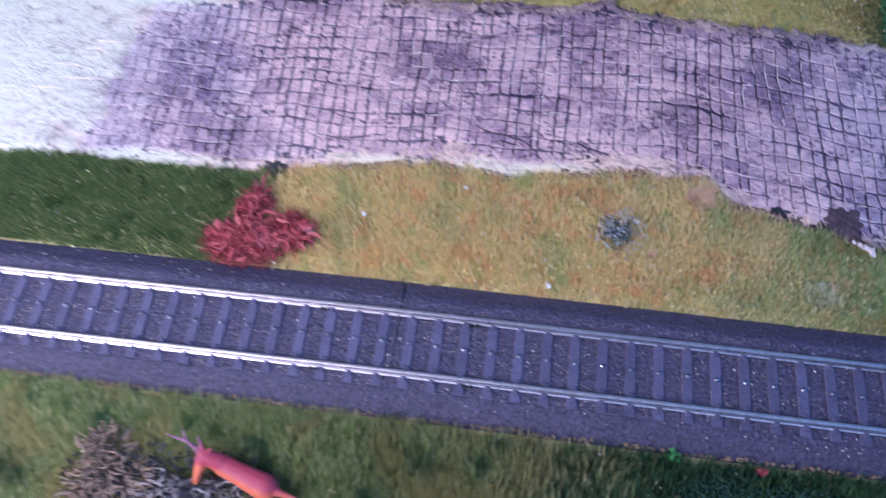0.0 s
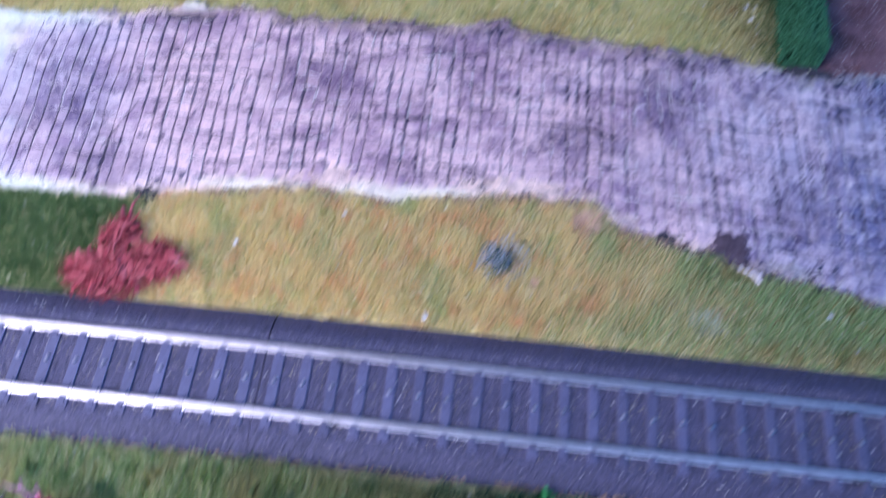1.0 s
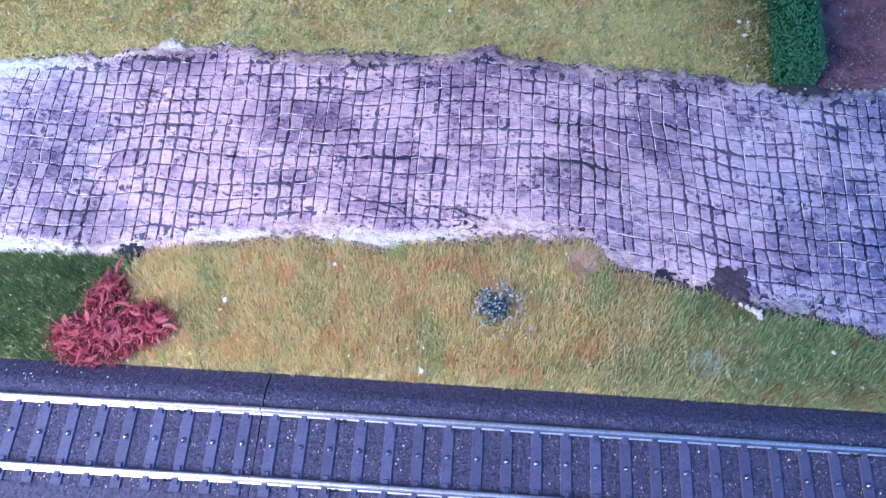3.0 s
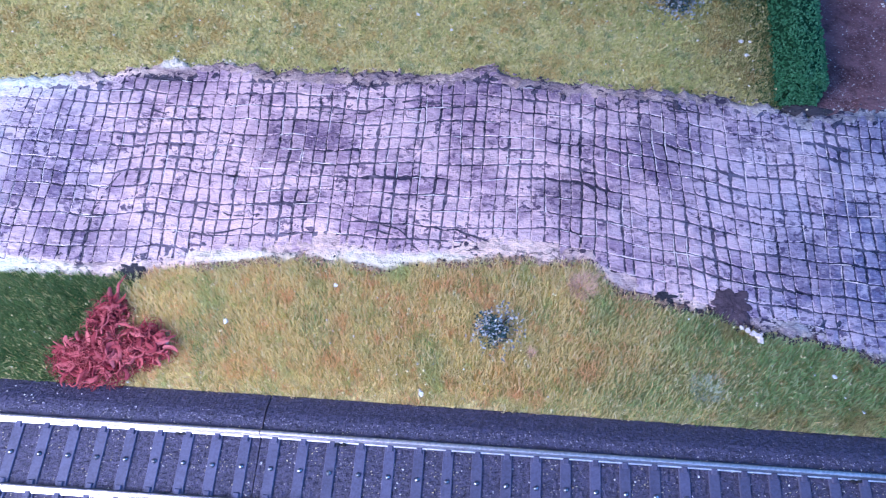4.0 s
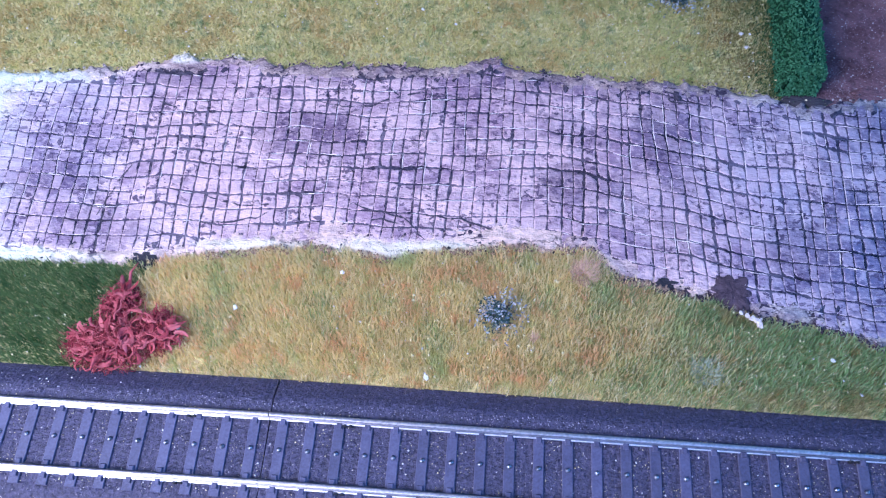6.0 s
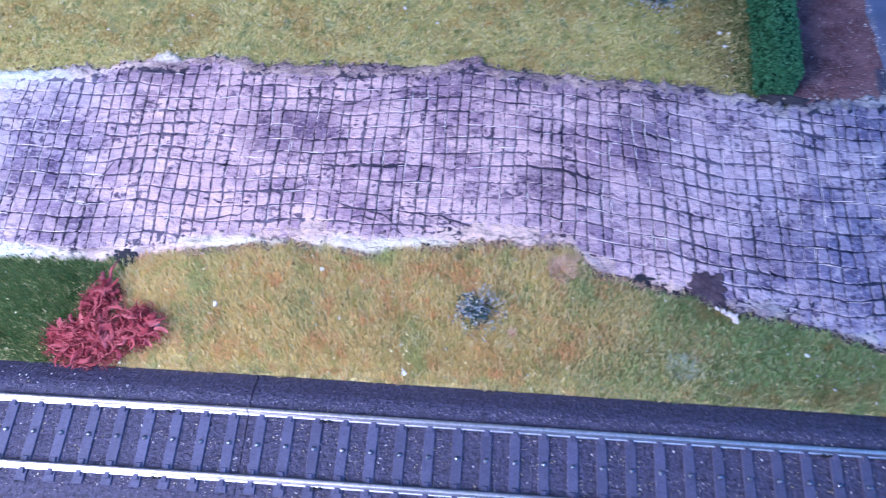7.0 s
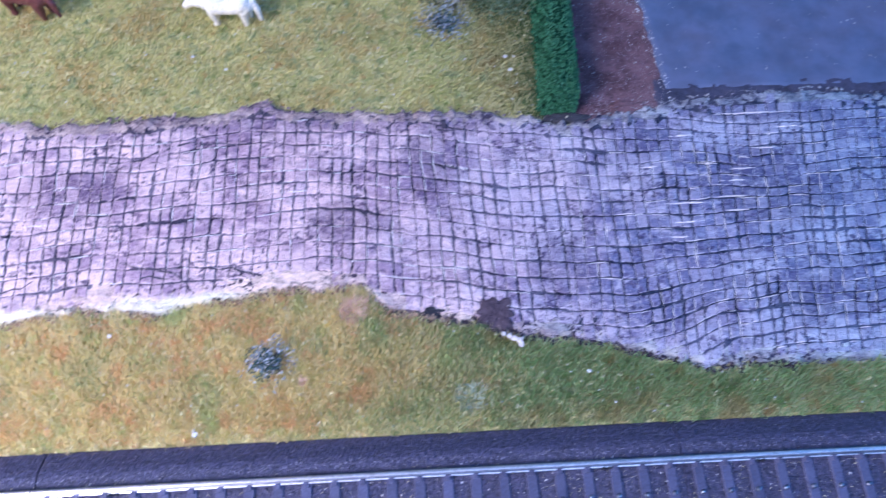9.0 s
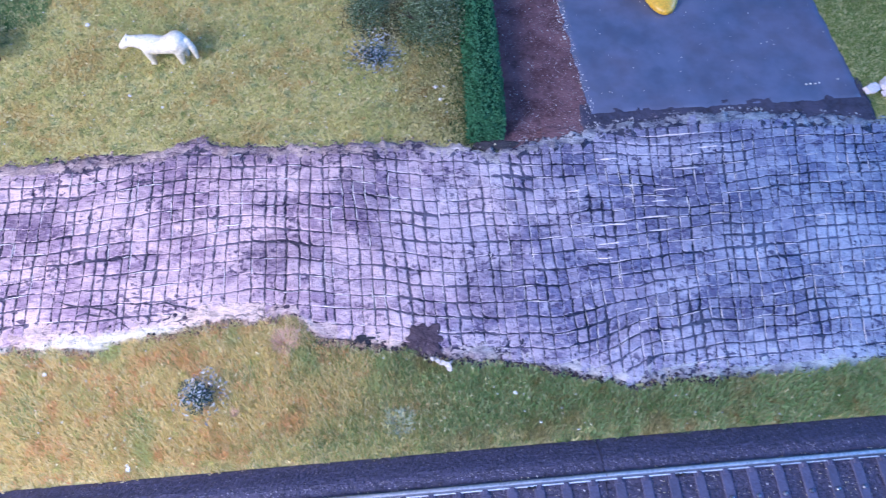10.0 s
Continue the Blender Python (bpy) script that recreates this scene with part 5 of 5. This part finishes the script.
def on_edge(x, y):
    if -0.7 < y - road_low(x) < 2.6 or -2.6 < y - road_high(x) < 0.5:
        return 1.1 + 0.35 * wob(x, y, 2.0, 3.0)
    return None


def on_soil(x, y):
    if not (162 < x < 190 and 126 < y < 215):
        return None
    share = 0.25 + 0.75 * max(ease(x, 172, 188), ease(y, 150, 130))
    return 1.0 if (x * 13.7 + y * 7.9) % 1 < share * (0.4 + wob(x, y, 4.0, 6.0)) else None


def on_border(x, y):
    return 1.2 if abs(x - 189.5 + 0.055 * (y - 137) - 0.9 * wob(3, y, 1.0, 5.0)) < 1.9 and y > 129 else None


crumbs("crumbs", "pale grit along the asphalt's edge", 330, CRUMB, on_border, 0.10, 0.42, 86)
crumbs("crumbs", "pinkish grit strewn over the brown soil", 2600, GRIT, on_soil, 0.06, 0.24, 89)
crumbs("crumbs", "pale plaster crumbs broken from the road edges", 1900, EDGE_PLASTER, on_edge, 0.15, 0.7, 84)
crumbs("crumbs", "dark earth crumbs along the road edges", 560, EARTH, on_edge, 0.2, 0.6, 85)
# soil crumbs, also put here as the shade under the road's edge
crumbs("crumbs", "soil crumbs drawing the dark shadow line under the broken road edge", 460, PATCH_SOIL, lambda x, y: 0.8 + 0.5 * wob(x, y, 1.0, 2.0) if 92 < x < 212 and -1.7 < y - road_low(x) < 0.4 else None, 0.3, 0.9, 93)
crumbs("crumbs", "rust-brown dry flock along the road edge", 420, RUST_CRUMB, lambda x, y: 1.6 + 0.8 * wob(x, y, 1.0, 2.0) if -40 < x < 112 and -1.8 < y - road_low(x) < 0.5 and wob(x, 6, size=9.0) > -0.1 else None, 0.25, 0.8, 95)
crumbs("crumbs", "tiny white flakes scattered over the grass", 760, CRUMB, on_grass, 0.14, 0.42, 81)
crumbs("crumbs", "tiny straw-coloured flakes scattered over the grass", 3600, YELLOW_CRUMB, on_grass, 0.16, 0.42, 82)
crumbs("crumbs", "tiny pale grains on ballast, soil and asphalt", 2000, CRUMB, on_bed, 0.08, 0.32, 83)
crumbs("crumbs", "pale grains along the ballast shoulder", 1100, BALLAST_GRAIN, lambda x, y: 3.98 if 10.9 < y - track_shift(x) - 0.5 * wob(x, 4, size=6.0) < 13.2 else None, 0.10, 0.26, 94)
crumbs("crumbs", "fine straw-coloured grit caught in the ballast", 3200, YELLOW_CRUMB, lambda x, y: 3.72 if abs(y) < 13 and x < 260 and wob(x, y, 2.0, 9.0) > -0.1 else None, 0.06, 0.2, 90)


crumbs("crumbs", "rust-tan dust along the foot of the ballast", 1300, RUST_CRUMB, lambda x, y: 1.0 if abs(y + 19.7 - track_shift(x) - 0.5 * wob(x, 3, size=5.0)) < 0.55 and wob(x, 8, size=14.0) > -0.3 else None, 0.2, 0.6, 87)


def sprig(x, y, label, mat, seed, r):
    s = thing("sprig", x, y, 0, label, "plant")
    v, f = leaf_cloud(46, r, r * 0.8, r, 1.6, 0.7, seed, 0.3)
    part("leaves", mesh("leaves", v, f, mat), s)
    for v, f in stems(3, r * 0.5, r * 0.5, r + 1.2, 0.2, seed + 1):
        part("stem", mesh("stem", v, f, TWIG), s)


sprig(75, -20.5, "tiny bright green leafy sprig at the ballast edge", SPRIG_LEAF, 91, 2.2)
sprig(97, -22, "tiny red flower sprig at the ballast edge", RED_MOSS, 92, 1.5)


def pebble(x, y, z, r, label, mat=None, seed=0):
    rng = random.Random(seed)
    v, f = [], []
    for k, (h, q) in enumerate(((-0.5, 0.7), (0.0, 1.0), (0.4, 0.75))):
        for i in range(7):
            a = 2 * math.pi * i / 7
            w = r * q * rng.uniform(0.55, 1.3)
            v.append((w * math.cos(a), w * math.sin(a) * 0.85, r * h * 0.8))
    f = [(k * 7 + i, k * 7 + (i + 1) % 7, k * 7 + 7 + (i + 1) % 7, k * 7 + 7 + i) for k in range(2) for i in range(7)] + [tuple(range(14, 21)), tuple(reversed(range(7)))]
    ob = tagged(new("pebble", mesh("pebble", v, f, mat or CRUMB)), label, "pebble", "loose pale pebbles")
    ob.matrix_basis = at_mm(x, y, z, rng.uniform(0, 180))


for k, (x, y, r) in enumerate(((40, 22.5, 0.85), (-16, 39, 0.95), (-31.5, 31.5, 1.2), (136, 151, 0.85), (139, 151, 0.6), (137.3, 145.2, 0.75), (13, 52, 0.7), (150, 35.5, 0.8), (110, 164, 0.8), (8, 190, 1.1), (27, 155, 0.7), (39, 149, 0.6))):
    pebble(x, y, 2.9 if y < 60 else 1.8, r, "small white pebble lying in the grass", seed=k)
for k, (x, y, r) in enumerate(((126.6, 47.8, 0.7), (128.2, 47.0, 0.9), (129.6, 46.3, 1.0), (131.6, 44.4, 1.25), (130.9, 45.8, 1.1), (132.0, 46.2, 0.5))):
    pebble(x, y, 2.7, r, "broken white plaster chip at the road edge", RIDGE_PLASTER, 20 + k)

for k, (x, y, r) in enumerate(((295, 138.5, 3.2), (299.5, 136.5, 2.6), (301, 140.5, 3.4))):
    pebble(x, y, 1.2, r, "white plaster lump at the corner of the asphalt", RIDGE_PLASTER, 30 + k)
for k, (x, y) in enumerate(((271, 142.5), (272.6, 142.7), (274.4, 142.6), (276, 142.9), (283.5, 144))):
    pebble(x, y, 1.2, 0.5, "tiny white flake on the asphalt", seed=40 + k)

# ---- the road's single stones ----
lay_cobbles(ROAD)
